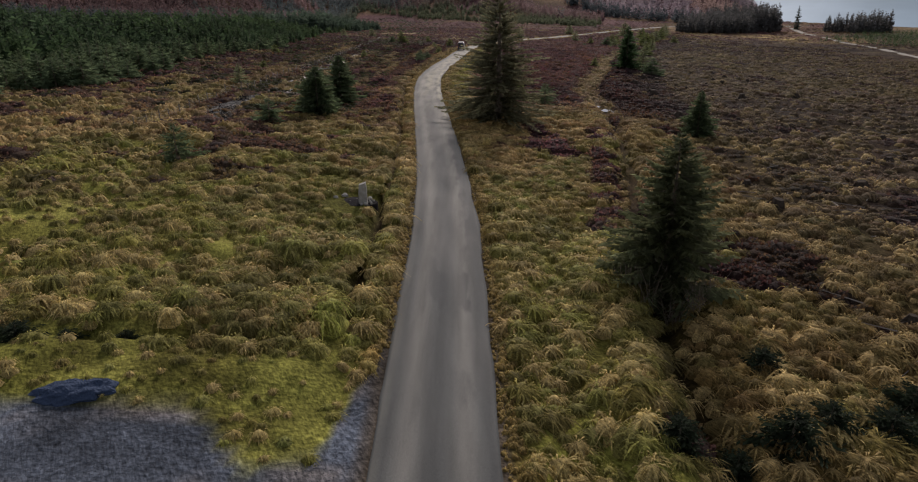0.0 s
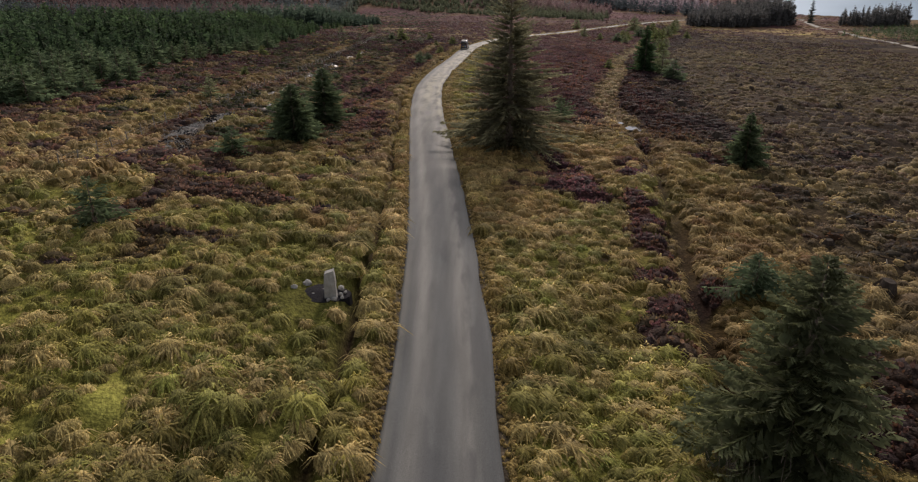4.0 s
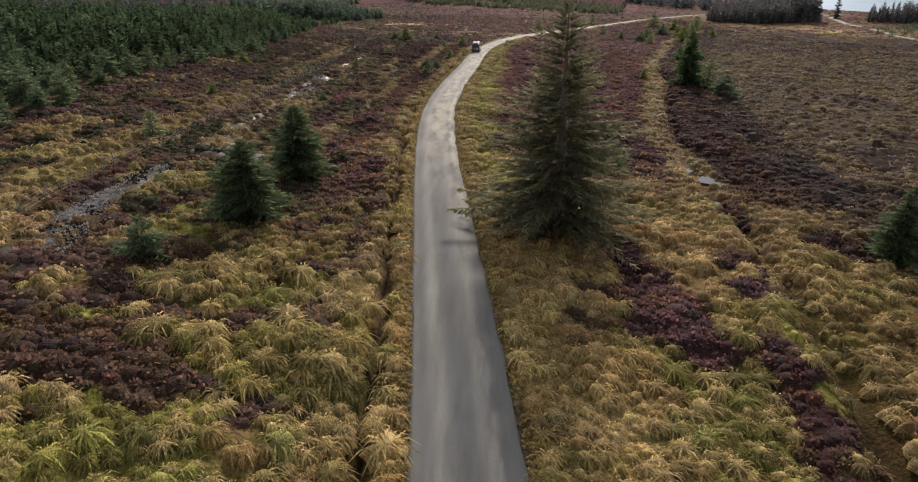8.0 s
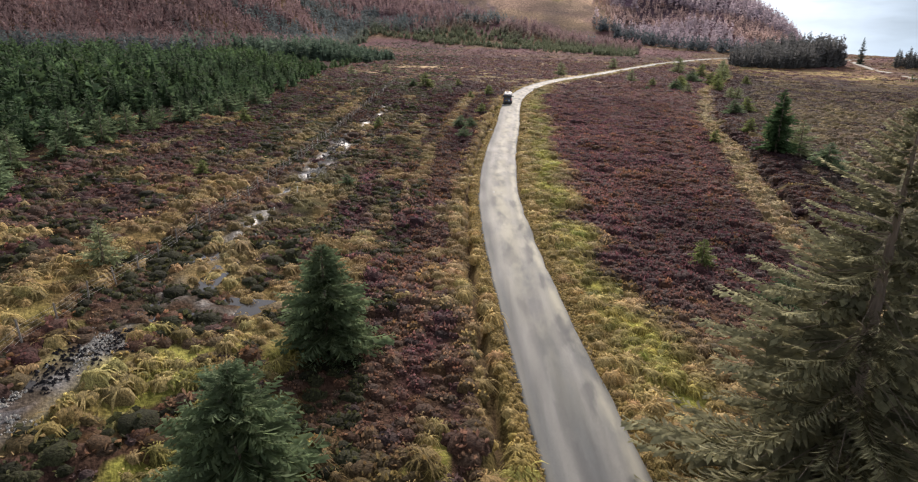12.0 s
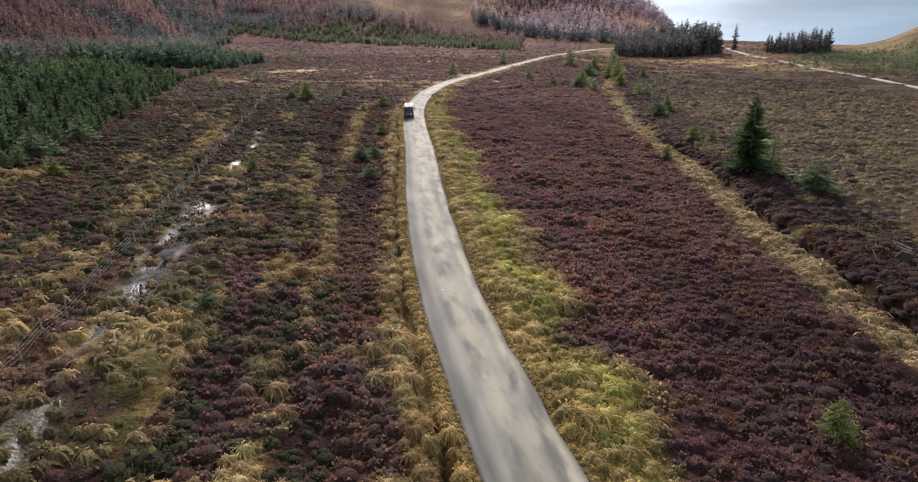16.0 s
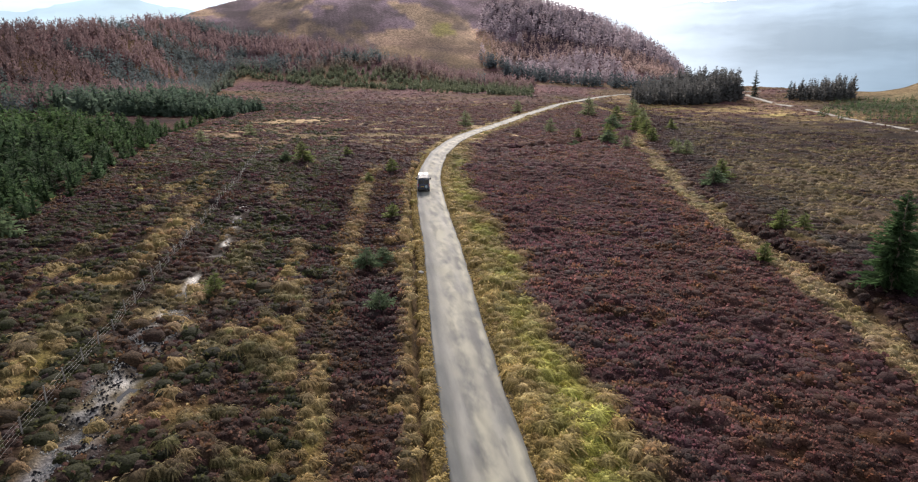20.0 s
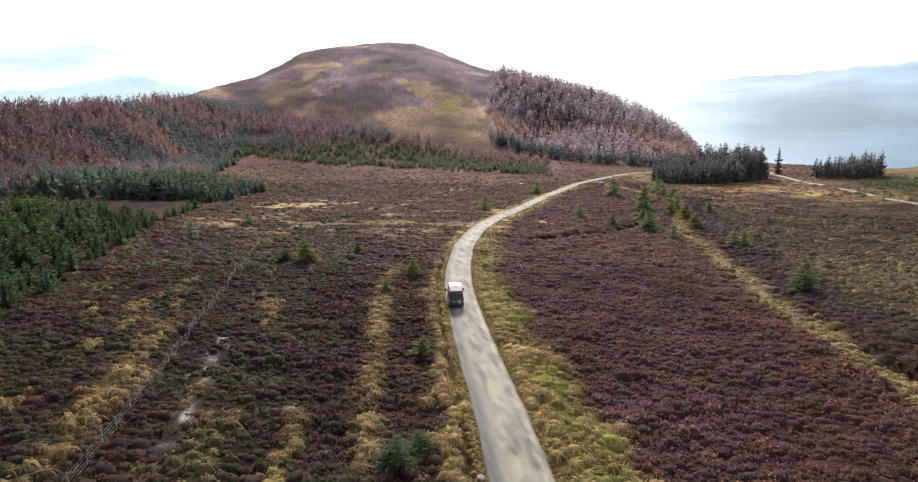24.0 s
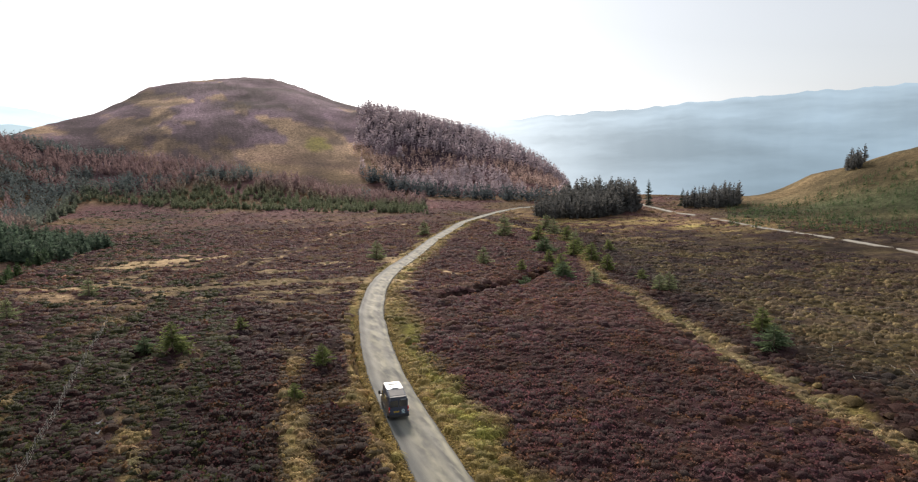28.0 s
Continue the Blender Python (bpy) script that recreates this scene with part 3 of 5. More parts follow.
# dark thatch and the shade between plants put into the tint, less far off
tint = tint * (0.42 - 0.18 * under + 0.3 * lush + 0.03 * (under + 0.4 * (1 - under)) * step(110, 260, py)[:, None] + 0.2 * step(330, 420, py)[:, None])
mats = bleached(px, py)[:, None]
tint = tint * (1 + 1.0 * mats)
lay = layby(px, py)[:, None]
tint = tint * (1 - lay) + (GRIT * (0.75 + 0.5 * fbm(px, py, 3, 51)[:, None]) + np.array((0.085, 0.06, 0.035)) * step(0.42, 0.58, fbm(px * 0.5 + py * 0.3, py, 1.8, 52))[:, None]) * lay
wet = np.exp(-(((px - wet_x(py) + 1.2 * (fbm(px, py, 12, 53) - 0.5)) / (1.0 + 0.4 * broad_wet(py))) ** 2)) * (py > 44) * (py < 235) * step(0.28, 0.5, fbm(px, py * 0.6, 5.0, 59, 2) + 0.2 * broad_wet(py))
wet = np.maximum(wet, np.exp(-(((py - 78 - 0.9 * np.sin(px * 0.9)) / 0.7) ** 2)) * (px > -26) * (px < -18.5))[:, None]
stony = (broad_wet(py) * step(0.45, 0.6, fbm(px, py, 0.8, 67, 2)))[:, None]
tint = tint * (1 - 0.85 * wet) + (MUD * 0.7 * (1 - stony) + np.array((0.125, 0.123, 0.13)) * stony) * 0.85 * wet
dd = px - road_x(py)
ditch = (np.exp(-(((dd - ditch_d(py)) / 0.33) ** 2)) * (py > 4) * (py < 250))[:, None]
tint = tint * (1 - ditch) + PEAT * ditch
edge = (step(HALF + 0.55, HALF + 0.1, np.abs(dd)) * (py < 543))[:, None]
tint = tint * (1 - edge) + MUD * 0.8 * edge
nx, ny = len(gx), len(gy)
i = (np.arange(ny - 1)[:, None] * nx + np.arange(nx - 1)[None, :]).ravel()
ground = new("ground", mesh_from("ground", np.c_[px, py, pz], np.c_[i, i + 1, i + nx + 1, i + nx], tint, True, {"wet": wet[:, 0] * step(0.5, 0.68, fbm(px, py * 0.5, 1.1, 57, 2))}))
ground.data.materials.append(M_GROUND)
tagged(ground, "rough moorland of peat, moss, dead grass and heather", "ground", kind="structure")


def strip_mesh(name, line, half, lift, wobble=0.0, rows=9, camber=0.0, seed=0):
    """A road laid along a line of points, with rounded camber and ragged edges."""
    line = np.array(line, float)
    s = np.r_[0, np.cumsum(np.hypot(*np.diff(line, axis=0).T))]
    k = np.arange(0, s[-1], 0.8)
    cx, cy = np.interp(k, s, line[:, 0]), np.interp(k, s, line[:, 1])
    tx, ty = np.gradient(cx), np.gradient(cy)
    ln = np.hypot(tx, ty)
    px_, py_ = ty / ln, -tx / ln
    u = np.r_[-1.0, np.linspace(-1, 1, rows), 1.0]
    vs, track, blotch, dust_sheen = [], [], [], []
    for j, v in enumerate(u):
        w = half + wobble * (fbm(k, k * 0 + 9 * np.sign(v), 3.0, seed) - 0.5) * 2 * (abs(v) > 0.99)
        X, Y = cx + px_ * w * v, cy + py_ * w * v
        z = land(cx, cy) * 0.5 + land(X, Y) * 0.5 + lift + camber * (1 - v * v)
        vs.append(np.c_[X, Y, z - (0.25 if j in (0, len(u) - 1) else 0)])
        blotch.append(np.exp(-(((v - 0.6) / 0.24) ** 2)) + 0.7 * np.exp(-(((v + 0.15) / 0.3) ** 2)) + 0 * k)
        # dusty right edge; the middle pales further on as painted sun sheen
        dust_sheen.append(0.75 * np.exp(-(((v - 0.8) / 0.17) ** 2)) * step(45, 80, cy) + 0.75 * np.exp(-(((v - 0.05) / 0.5) ** 2)) * step(60, 100, cy) + 0.15 * np.exp(-(((v + 0.9) / 0.08) ** 2)))
        track.append(np.exp(-(((abs(v) - 0.45) / 0.2) ** 2)) + 0 * k)
    vs = np.stack(vs, 1)
    m, w = vs.shape[:2]
    i = (np.arange(m - 1)[:, None] * w + np.arange(w - 1)[None, :]).ravel()
    return mesh_from(name, vs.reshape(-1, 3), np.c_[i, i + 1, i + w + 1, i + w], smooth=True, extra={"track": np.stack(track, 1).ravel(), "blotch": np.stack(blotch, 1).ravel(), "dust_sheen": np.stack(dust_sheen, 1).ravel()})


line = [(road_x(v), v) for v in np.arange(-88, 540, 3.0)] + [(176, 539), (196, 548), (222, 555), (262, 562), (310, 566)]
road = new("road", strip_mesh("road", line, HALF, 0.05, 0.13, 27, 0.06, 5))
road.data.materials.append(M_ROAD)
tagged(road, "narrow worn grey asphalt road with damp patches", "road", kind="structure")
line = [(196, 262), (207, 303), (219, 345), (224, 390), (233, 424), (244, 480), (257, 525), (266, 556)]
M_TRACK, nodes, links, b = material("stony_track", 0.9)
links.new(blend(nodes, links, noise_node(nodes, links, 1.2, 4.0), (0.2, 0.18, 0.15), (0.4, 0.37, 0.32)), b.inputs["Base Color"])
lane = new("track", strip_mesh("track", line, 2.0, 0.12, 0.4, 7, 0.05, 8))
lane.data.materials.append(M_TRACK)
tagged(lane, "pale stony forest track across the moor", "track", kind="structure")

# ---- water ----
def water_sheet(name, xs, ys, dz):
    X, Y = np.meshgrid(xs, ys)
    v = np.c_[X.ravel(), Y.ravel(), (land(X, Y) + dz).ravel()]
    n = len(xs)
    i = (np.arange(len(ys) - 1)[:, None] * n + np.arange(n - 1)[None, :]).ravel()
    ob = new(name, mesh_from(name, v, np.c_[i, i + 1, i + n + 1, i + n], smooth=True))
    ob.data.materials.append(M_WATER)
    return tagged(ob, "shallow peaty water lying in wheel ruts", "puddle", kind="structure")


for y0, y1 in ((46, 80), (80, 120), (120, 160), (160, 200), (200, 238)):
    mid_x = float(wet_x((y0 + y1) / 2))
    water_sheet("water", np.linspace(mid_x - 1.9, mid_x + 1.9, 13), np.linspace(y0, y1, 50), -0.2)
water_sheet("water", np.linspace(-25.6, -18.7, 12), np.linspace(76.4, 79.6, 7), -0.165)
for k, (cx, cy, rad) in enumerate(POOLS):
    a = np.arange(16) * np.pi / 8
    q = rad * (0.4 + 1.1 * fbm(np.cos(a) * 3, np.sin(a) * 3, 1.2, 56 + k))
    v = np.r_[np.c_[cx + q * np.cos(a), cy + 1.5 * q * np.sin(a), 0 * a], [[cx, cy, 0]]]
    v[:, 2] = float(land(cx, cy)) - 0.45
    pool = new("water", mesh_from("water", v, np.array([(j, (j + 1) % 16, 16) for j in range(16)])))
    pool.data.materials.append(M_WATER)
    tagged(pool, "small bright pool in the drain", "puddle", kind="structure")


# ---- plants of the moor ----
def dome(r, n, wide, high, rag):
    """A low ragged mound."""
    a = np.arange(n) * 2 * np.pi / n + r.normal(0, 0.15, n)
    q = r.uniform(1 - rag, 1 + rag, n)
    v = np.r_[np.c_[wide * q * np.cos(a), wide * q * np.sin(a), -0.08 + 0 * a], np.c_[0.6 * wide * q * np.cos(a + 0.4), 0.6 * wide * q * np.sin(a + 0.4), high * r.uniform(0.55, 0.95, n)], [[0, 0, high]]]
    f = []
    for j in range(n):
        k = (j + 1) % n
        f += [(j, k, n + j), (k, n + k, n + j), (n + j, n + k, 2 * n)]
    return v, f


def tussock(seed, cols=9, locks=30):
    """A mop of dead grass: a rounded mound under fine locks that lie over it from the crown and lean one way. Points, triangles, shades."""
    r = np.random.default_rng(seed)
    wide, high = r.uniform(0.36, 0.48), r.uniform(0.24, 0.36)
    v0, f0 = dome(r, cols, wide, high, 0.22)
    vs, fs, shade, count = [v0 + (0.05, 0, 0)], list(f0), [r.uniform(0.75, 1.05, len(v0))], len(v0)
    for _ in range(locks):
        a = r.uniform(0, 2 * np.pi)
        out = np.array((math.cos(a) + 0.5, 0.85 * math.sin(a), 0.0))
        out /= np.linalg.norm(out)
        reach = wide * r.uniform(0.8, 1.3) * (1 + 0.3 * out[0])
        q = r.uniform(0, 0.5)
        root = np.array((0.02, 0, high * (1.02 - 0.5 * q * q))) + out * wide * q + (r.normal(0, 0.05), r.normal(0, 0.05), 0)
        mid = root + out * reach * 0.5 + (0, 0, high * r.uniform(-0.15, 0.12))
        tip = root + out * reach
        tip[2] = high * r.uniform(-0.1, 0.35)
        side = np.array((-out[1], out[0], r.normal(0, 0.25))) * r.uniform(0.012, 0.032) * (30 / locks) ** 0.5
        vs.append(np.array([root, mid - side, mid + side, tip]))
        fs += [(count, count + 1, count + 2), (count + 1, count + 3, count + 2)]
        shade.append(np.full(4, r.uniform(0.78, 1.3)))
        count += 4
    v = np.concatenate(vs)
    c, s = math.cos(-1.05), math.sin(-1.05)
    return np.c_[v[:, 0] * c - v[:, 1] * s, v[:, 0] * s + v[:, 1] * c, v[:, 2]], np.array(fs), np.concatenate(shade)


def shrublet(seed, sprigs=19, n=6, low=0.5, wide=0.48, high=0.23):
    """A cushion of heather: a rounded woody mound, its tone darkened for the shade inside, set all over with short
    feathery tufts, paler at the tip.
    """
    r = np.random.default_rng(seed)
    v0, fs = dome(r, n, wide, high, 0.25)
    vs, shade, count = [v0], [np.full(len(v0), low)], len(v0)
    thick = 0.24 / math.sqrt(sprigs)
    for _ in range(sprigs):
        p, q = r.uniform(0, 2 * np.pi), np.sqrt(r.random())
        root = np.array((wide * 0.85 * q * np.cos(p), wide * 0.85 * q * np.sin(p), high * (0.92 - 0.75 * q * q)))
        way = np.array((np.cos(p) * q, np.sin(p) * q, 0.75)) + r.normal(0, 0.2, 3)
        way *= r.uniform(0.11, 0.21) / np.linalg.norm(way)
        side = np.cross(way, r.normal(0, 1, 3))
        side *= thick * r.uniform(0.7, 1.4) / np.linalg.norm(side)
        vs.append([root - way * 0.2, root + way * 0.55 + side, root + way * 0.6 - side, root + way])
        fs += [(count, count + 1, count + 2), (count + 1, count + 3, count + 2)]
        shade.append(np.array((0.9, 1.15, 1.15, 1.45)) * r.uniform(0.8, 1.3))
        count += 4
    return np.concatenate([np.array(v, float) for v in vs]), np.array(fs), np.concatenate(shade)


def sow(name, protos, x, y, size, tint, mat, label, category, sink=0.0, tall=1.0):
    """Many plants in one mesh, each turned and sized by chance."""
    z = ground_z(x, y) - sink
    pick = rng.integers(0, len(protos), len(x))
    turn = rng.uniform(-0.7, 0.7, len(x)) if category == "grass" else rng.uniform(0, 6.28, len(x))
    vs, fs, cs, base = [], [], [], 0
    for k, (pv, pf, pt) in enumerate(protos):
        m = np.flatnonzero(pick == k)
        if not len(m):
            continue
        c, s = np.cos(turn[m])[:, None], np.sin(turn[m])[:, None]
        sz = size[m][:, None]
        X = (pv[:, 0] * c - pv[:, 1] * s) * sz + x[m][:, None]
        Y = (pv[:, 0] * s + pv[:, 1] * c) * sz + y[m][:, None]
        Z = pv[:, 2] * sz * tall + z[m][:, None]
        vs.append(np.stack([X, Y, Z], -1).reshape(-1, 3))
        fs.append((pf[None] + (np.arange(len(m)) * len(pv))[:, None, None] + base).reshape(-1, 3))
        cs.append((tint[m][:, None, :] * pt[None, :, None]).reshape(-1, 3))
        base += len(m) * len(pv)
    ob = new(name, mesh_from(name, np.concatenate(vs), np.concatenate(fs), np.concatenate(cs), True))
    ob.data.materials.append(mat)
    return tagged(ob, label, category, kind="stuff")


def jitter(x0, x1, y0, y1, gap):
    X, Y = np.meshgrid(np.arange(x0, x1, gap), np.arange(y0, y1, gap))
    return X.ravel() + rng.uniform(-0.5, 0.5, X.size) * gap, Y.ravel() + rng.uniform(-0.5, 0.5, X.size) * gap


def free_ground(x, y):
    d = np.abs(x - road_x(y))
    ok = (d > HALF + 0.65) | (y > 545)
    ok &= np.abs(x - road_x(y) - ditch_d(y)) > 0.43
    ok &= layby(x, y) < 0.4
    ok &= ~((np.abs(y - 2.6 - 0.06 * (x + 12)) < 0.4) & (x < -6.5))
    ok &= (np.abs(x - drain_x(y)) > 0.6) | (y > 92)
    ok &= ~((np.abs(x - wet_x(y)) < 1.1 + 0.7 * broad_wet(y)) & (y > 46) & (y < 236) & (vnoise(x, y * 0.4, 1.0, 55) < 0.45 + 0.12 * broad_wet(y) + 0.4 * step(74, 70, y) * step(54, 58, y)))
    ok &= ~((np.abs(y - 78 - 0.9 * np.sin(x * 0.9)) < 0.8) & (x > -26) & (x < -18.5))
    ok &= ((x + 6.7) / 2.2) ** 2 + ((y - 23.4) / 2.2) ** 2 > 1
    ok &= ~((x < forest_x(y) - 4) & (y > 58) & (y < 436))
    ok &= (old_track(x, y) < 0.5) & ((bleached(x, y) < 0.4) | (rng.random(len(x)) < 0.25))
    gl = y - np.interp(x, [26, 32, 42, 56, 68, 90], [272, 276, 283, 292, 305, 322])
    ok &= ~((np.abs(gl) < 2.4) & (x > 25) & (x < 80))
    for cx, cy, rad in POOLS:
        ok &= np.hypot(x - cx, y - cy) > rad * 0.8
    return ok


TUSSOCKS = [tussock(k) for k in range(16)]
TUSSOCKS_MID = [tussock(30 + k, 6, 9) for k in range(8)]
TUSSOCKS_FAR = [tussock(20 + k, 5, 3) for k in range(6)]
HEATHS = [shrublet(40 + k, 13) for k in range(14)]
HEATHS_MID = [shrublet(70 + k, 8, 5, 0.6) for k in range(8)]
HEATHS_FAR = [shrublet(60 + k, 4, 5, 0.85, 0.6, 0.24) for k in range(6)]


def plant(x0, x1, y0, y1, gap, grasses, heaths, size, outside=(), tall=1.0, inside=None):
    x, y = jitter(x0, x1, y0, y1, gap)
    ok = free_ground(x, y) & (np.abs(x - 0.15 * y) < 26 + 0.72 * (y + 22))
    for o in outside:
        jx, jy = x + rng.normal(0, 0.7, len(x)), y + rng.normal(0, 0.7, len(x))
        ok &= ~((jx > o[0]) & (jx < o[1]) & (jy > o[2]) & (jy < o[3]))
    if inside:
        jx, jy = x + rng.normal(0, 0.7, len(x)), y + rng.normal(0, 0.7, len(x))
        ok &= (jx > inside[0]) & (jx < inside[1]) & (jy < inside[3])
    x, y = x[ok], y[ok]
    tint, h = moor_tint(x, y)
    fell = step(5, 12, x - drain_x(y)) * step(-10, 30, y)
    keep = rng.random(len(x)) > 0.12 * fell
    bare = (fbm(x, y, 3.2, 71) > 0.62) & (h < 0.3) & (np.abs(x - road_x(y)) > 4)
    keep &= ~(bare & (rng.random(len(x)) < 0.55))
    is_h = h + rng.normal(0, 0.12, len(x)) > 0.5
    tint = tint * np.where((h > 0.5)[:, None], rng.uniform(0.88, 1.12, (len(x), 1)) * (0.6 + 0.8 * fbm(x, y, 4.5, 73)[:, None]), rng.uniform(0.65, 1.35, (len(x), 1))) * (1 + rng.normal(0, 0.05, (len(x), 3)))
    sz = size * np.clip(rng.lognormal(0, 0.3, len(x)), 0.5, 1.7) * (0.55 + 0.95 * fbm(x, y, 5, 72))
    low = step(2.2, 0.8, y) * step(-2.5, -4.5, x)
    sz = sz * (1 - 0.5 * low)
    keep &= rng.random(len(x)) > 0.45 * low
    g, hh = keep & ~is_h, keep & is_h
    odd, where = rng.random(len(x)), fbm(x, y, 3.0, 76)
    mix = np.where(odd < 0.03 + 0.18 * step(0.55, 0.72, where), 0.4, 0.0)[:, None]
    tint = np.where(is_h[:, None], tint * (1 - mix) + np.array((0.125, 0.066, 0.028)) * mix, tint * 0.85 + (STRAW * 0.5 + OCHRE * 0.5) * 0.15)
    tint = np.where((is_h & (odd > 0.95) & (size < 0.95))[:, None], np.array((0.04, 0.046, 0.022)), tint)
    berry = is_h & (x < -13) & (y > 60) & (odd < 0.15 + 0.55 * step(0.46, 0.6, fbm(x, y * 0.5, 5, 77)))
    tint = np.where(berry[:, None], np.array((0.058, 0.06, 0.026)) * rng.uniform(0.6, 1.4, (len(x), 1)), tint)
    tint = np.where((is_h & (odd > 0.88) & (odd < 0.92))[:, None], np.array((0.12, 0.08, 0.075)), tint)
    straw = rng.random(len(x))[:, None] < 0.2 + 0.12 * step(80, 40, y)[:, None]
    pale = 0.72 - 0.3 * step(50, 80, y)[:, None]
    tint = np.where(straw & ~is_h[:, None], tint * 0.4 + STRAW * pale, tint)
    tint = np.where((~is_h & (x < -8) & (y > 60))[:, None], tint * 0.82, tint)
    tint = np.clip(tint, 0.01, 0.6)
    sow("grass_tussocks", grasses, x[g], y[g], sz[g], tint[g], M_GRASS, "tussocks of straw-coloured dead moor grass", "grass", 0.04, tall)
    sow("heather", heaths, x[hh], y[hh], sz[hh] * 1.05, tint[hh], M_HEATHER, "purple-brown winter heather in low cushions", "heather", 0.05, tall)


CLOSE, MIDDLE = (-21, 19, -40, 150), (-60, 46, -40, 235)
plant(-21, 19, -12, 150, 0.63, TUSSOCKS, HEATHS, 0.95)
plant(19.5, 28, -12, 80, 0.75, TUSSOCKS, HEATHS, 1.0)
plant(-25, 28, 138, 236, 0.72, TUSSOCKS, HEATHS, 1.12, [CLOSE], 0.95, (-18, 21, 0, 218))
plant(-66, 52, -12, 250, 0.85, TUSSOCKS_MID, HEATHS_MID, 1.15, [CLOSE, (19.5, 28, -40, 80), (-18, 21, 150, 218)], 0.85, MIDDLE)
plant(-130, 180, -10, 330, 1.3, TUSSOCKS_FAR, HEATHS_FAR, 1.4, [MIDDLE], 0.75)
plant(-80, 150, 329, 470, 1.9, TUSSOCKS_FAR, HEATHS_FAR, 1.6, [], 0.7)
plant(-110, 330, 330, 640, 4.0, TUSSOCKS_FAR, HEATHS_FAR, 2.1, [(-80, 150, 320, 470)], 0.5)
# short leaning grass along both verges
vy = rng.uniform(-14, 260, 8600)
vd = (HALF + 0.03 + 0.8 * rng.random(8600) ** 1.4) * np.where(rng.random(8600) < 0.5, -1, 1)
vx = road_x(vy) + vd
ok = (layby(vx, vy) < 0.4) & (np.abs(vd - ditch_d(vy)) > 0.25)
vx, vy, vs_ = vx[ok], vy[ok], np.abs(vd[ok]) - HALF
vt = np.array((0.36, 0.26, 0.09)) * rng.uniform(0.7, 1.25, (len(vx), 1)) * (1 - 0.25 * step(0.5, 0.7, fbm(vx, vy, 4, 75))[:, None])
sow("verge_grass", [tussock(90 + k, 5, 7) for k in range(6)], vx, vy, rng.uniform(0.2, 0.34, len(vx)) + 0.3 * np.clip(vs_, 0, 1), vt, M_GRASS, "short yellow grass along the road edge", "grass", 0.02)

# ---- conifers ----
def spruce(seed, height, radius, whorls, branches, twigs, shade, thin=1.0, skirt=0.04, full=0.74):
    """Needles of one spruce: whorls of drooping boughs set with flat sprays. Points, triangles and colours."""
    r = np.random.default_rng(seed)
    up = np.linspace(skirt, 0.985, whorls)
    h = np.repeat(up, branches) + r.normal(0, 0.35 / whorls, whorls * branches)
    h = np.clip(h, skirt * 0.6, 0.99)
    n = len(h)
    az = r.uniform(0, 2 * np.pi, n)
    lump = 0.95 + 0.2 * np.sin(az * 2 + seed) * np.sin(h * 17 + seed)
    ln = radius * np.clip(1 - h, 0.015, 1) ** full * r.uniform(0.75, 1.12, n) * lump * np.clip(0.72 + h * 3.5, 0, 1)
    s = np.linspace(0.12, 1.0, twigs)
    rise = r.uniform(-0.02, 0.22, n) + 0.35 * h
    droop = r.uniform(0.25, 0.5, n) * (1 - 0.75 * h)
    cx, cy = np.cos(az)[:, None], np.sin(az)[:, None]
    rad = ln[:, None] * s
    z = h[:, None] * height + ln[:, None] * (rise[:, None] * s - droop[:, None] * s**2 + 0.12 * s**4)
    axis = np.stack([cx * rad, cy * rad, z], -1)
    side = np.stack([-cy + 0 * rad, cx + 0 * rad, 0 * rad], -1)
    outw = np.stack([cx + 0 * rad, cy + 0 * rad, 0 * rad], -1)
    vs, cs, fs, base = [], [], [], 0
    for sign in (-1, 1):
        wl = (0.42 * ln[:, None] * (1.05 - 0.75 * s) + 0.035 * height ** 0.5) * r.uniform(0.5, 1.2, rad.shape) * thin
        way = side * sign * r.uniform(0.5, 1.0, rad.shape)[..., None] + outw * r.uniform(0.35, 0.9, rad.shape)[..., None]
        way[..., 2] = r.uniform(-0.55, 0.12, rad.shape)
        tip = axis + way * wl[..., None]
        wd = (wl * r.uniform(0.16, 0.3, rad.shape))[..., None]
        a = axis + (axis[:, -1:, :] - axis) * 0.0 - outw * wd * 0.5
        mid1 = axis + way * wl[..., None] * 0.55 + outw * wd
        mid2 = axis + way * wl[..., None] * 0.5 - outw * wd
        mid2[..., 2] -= wd[..., 0] * 0.8
        v = np.stack([a, mid1, tip, mid2], 2).reshape(-1, 3)
        m = len(v) // 4
        k = np.arange(m)[:, None] * 4 + base
        fs.append(np.concatenate([k + (0, 1, 3), k + (1, 2, 3)]))
        # sprays get lighter towards the end of each bough
        tipward = np.repeat((0.75 + 0.55 * s)[None], n, 0).ravel()
        c = np.array(shade)[None] * (tipward * r.uniform(0.7, 1.3, m))[:, None]
        cs.append(np.repeat(c, 4, 0))
        vs.append(v)
        base += len(v)
    return np.concatenate(vs), np.concatenate(fs), np.clip(np.concatenate(cs), 0, 1)


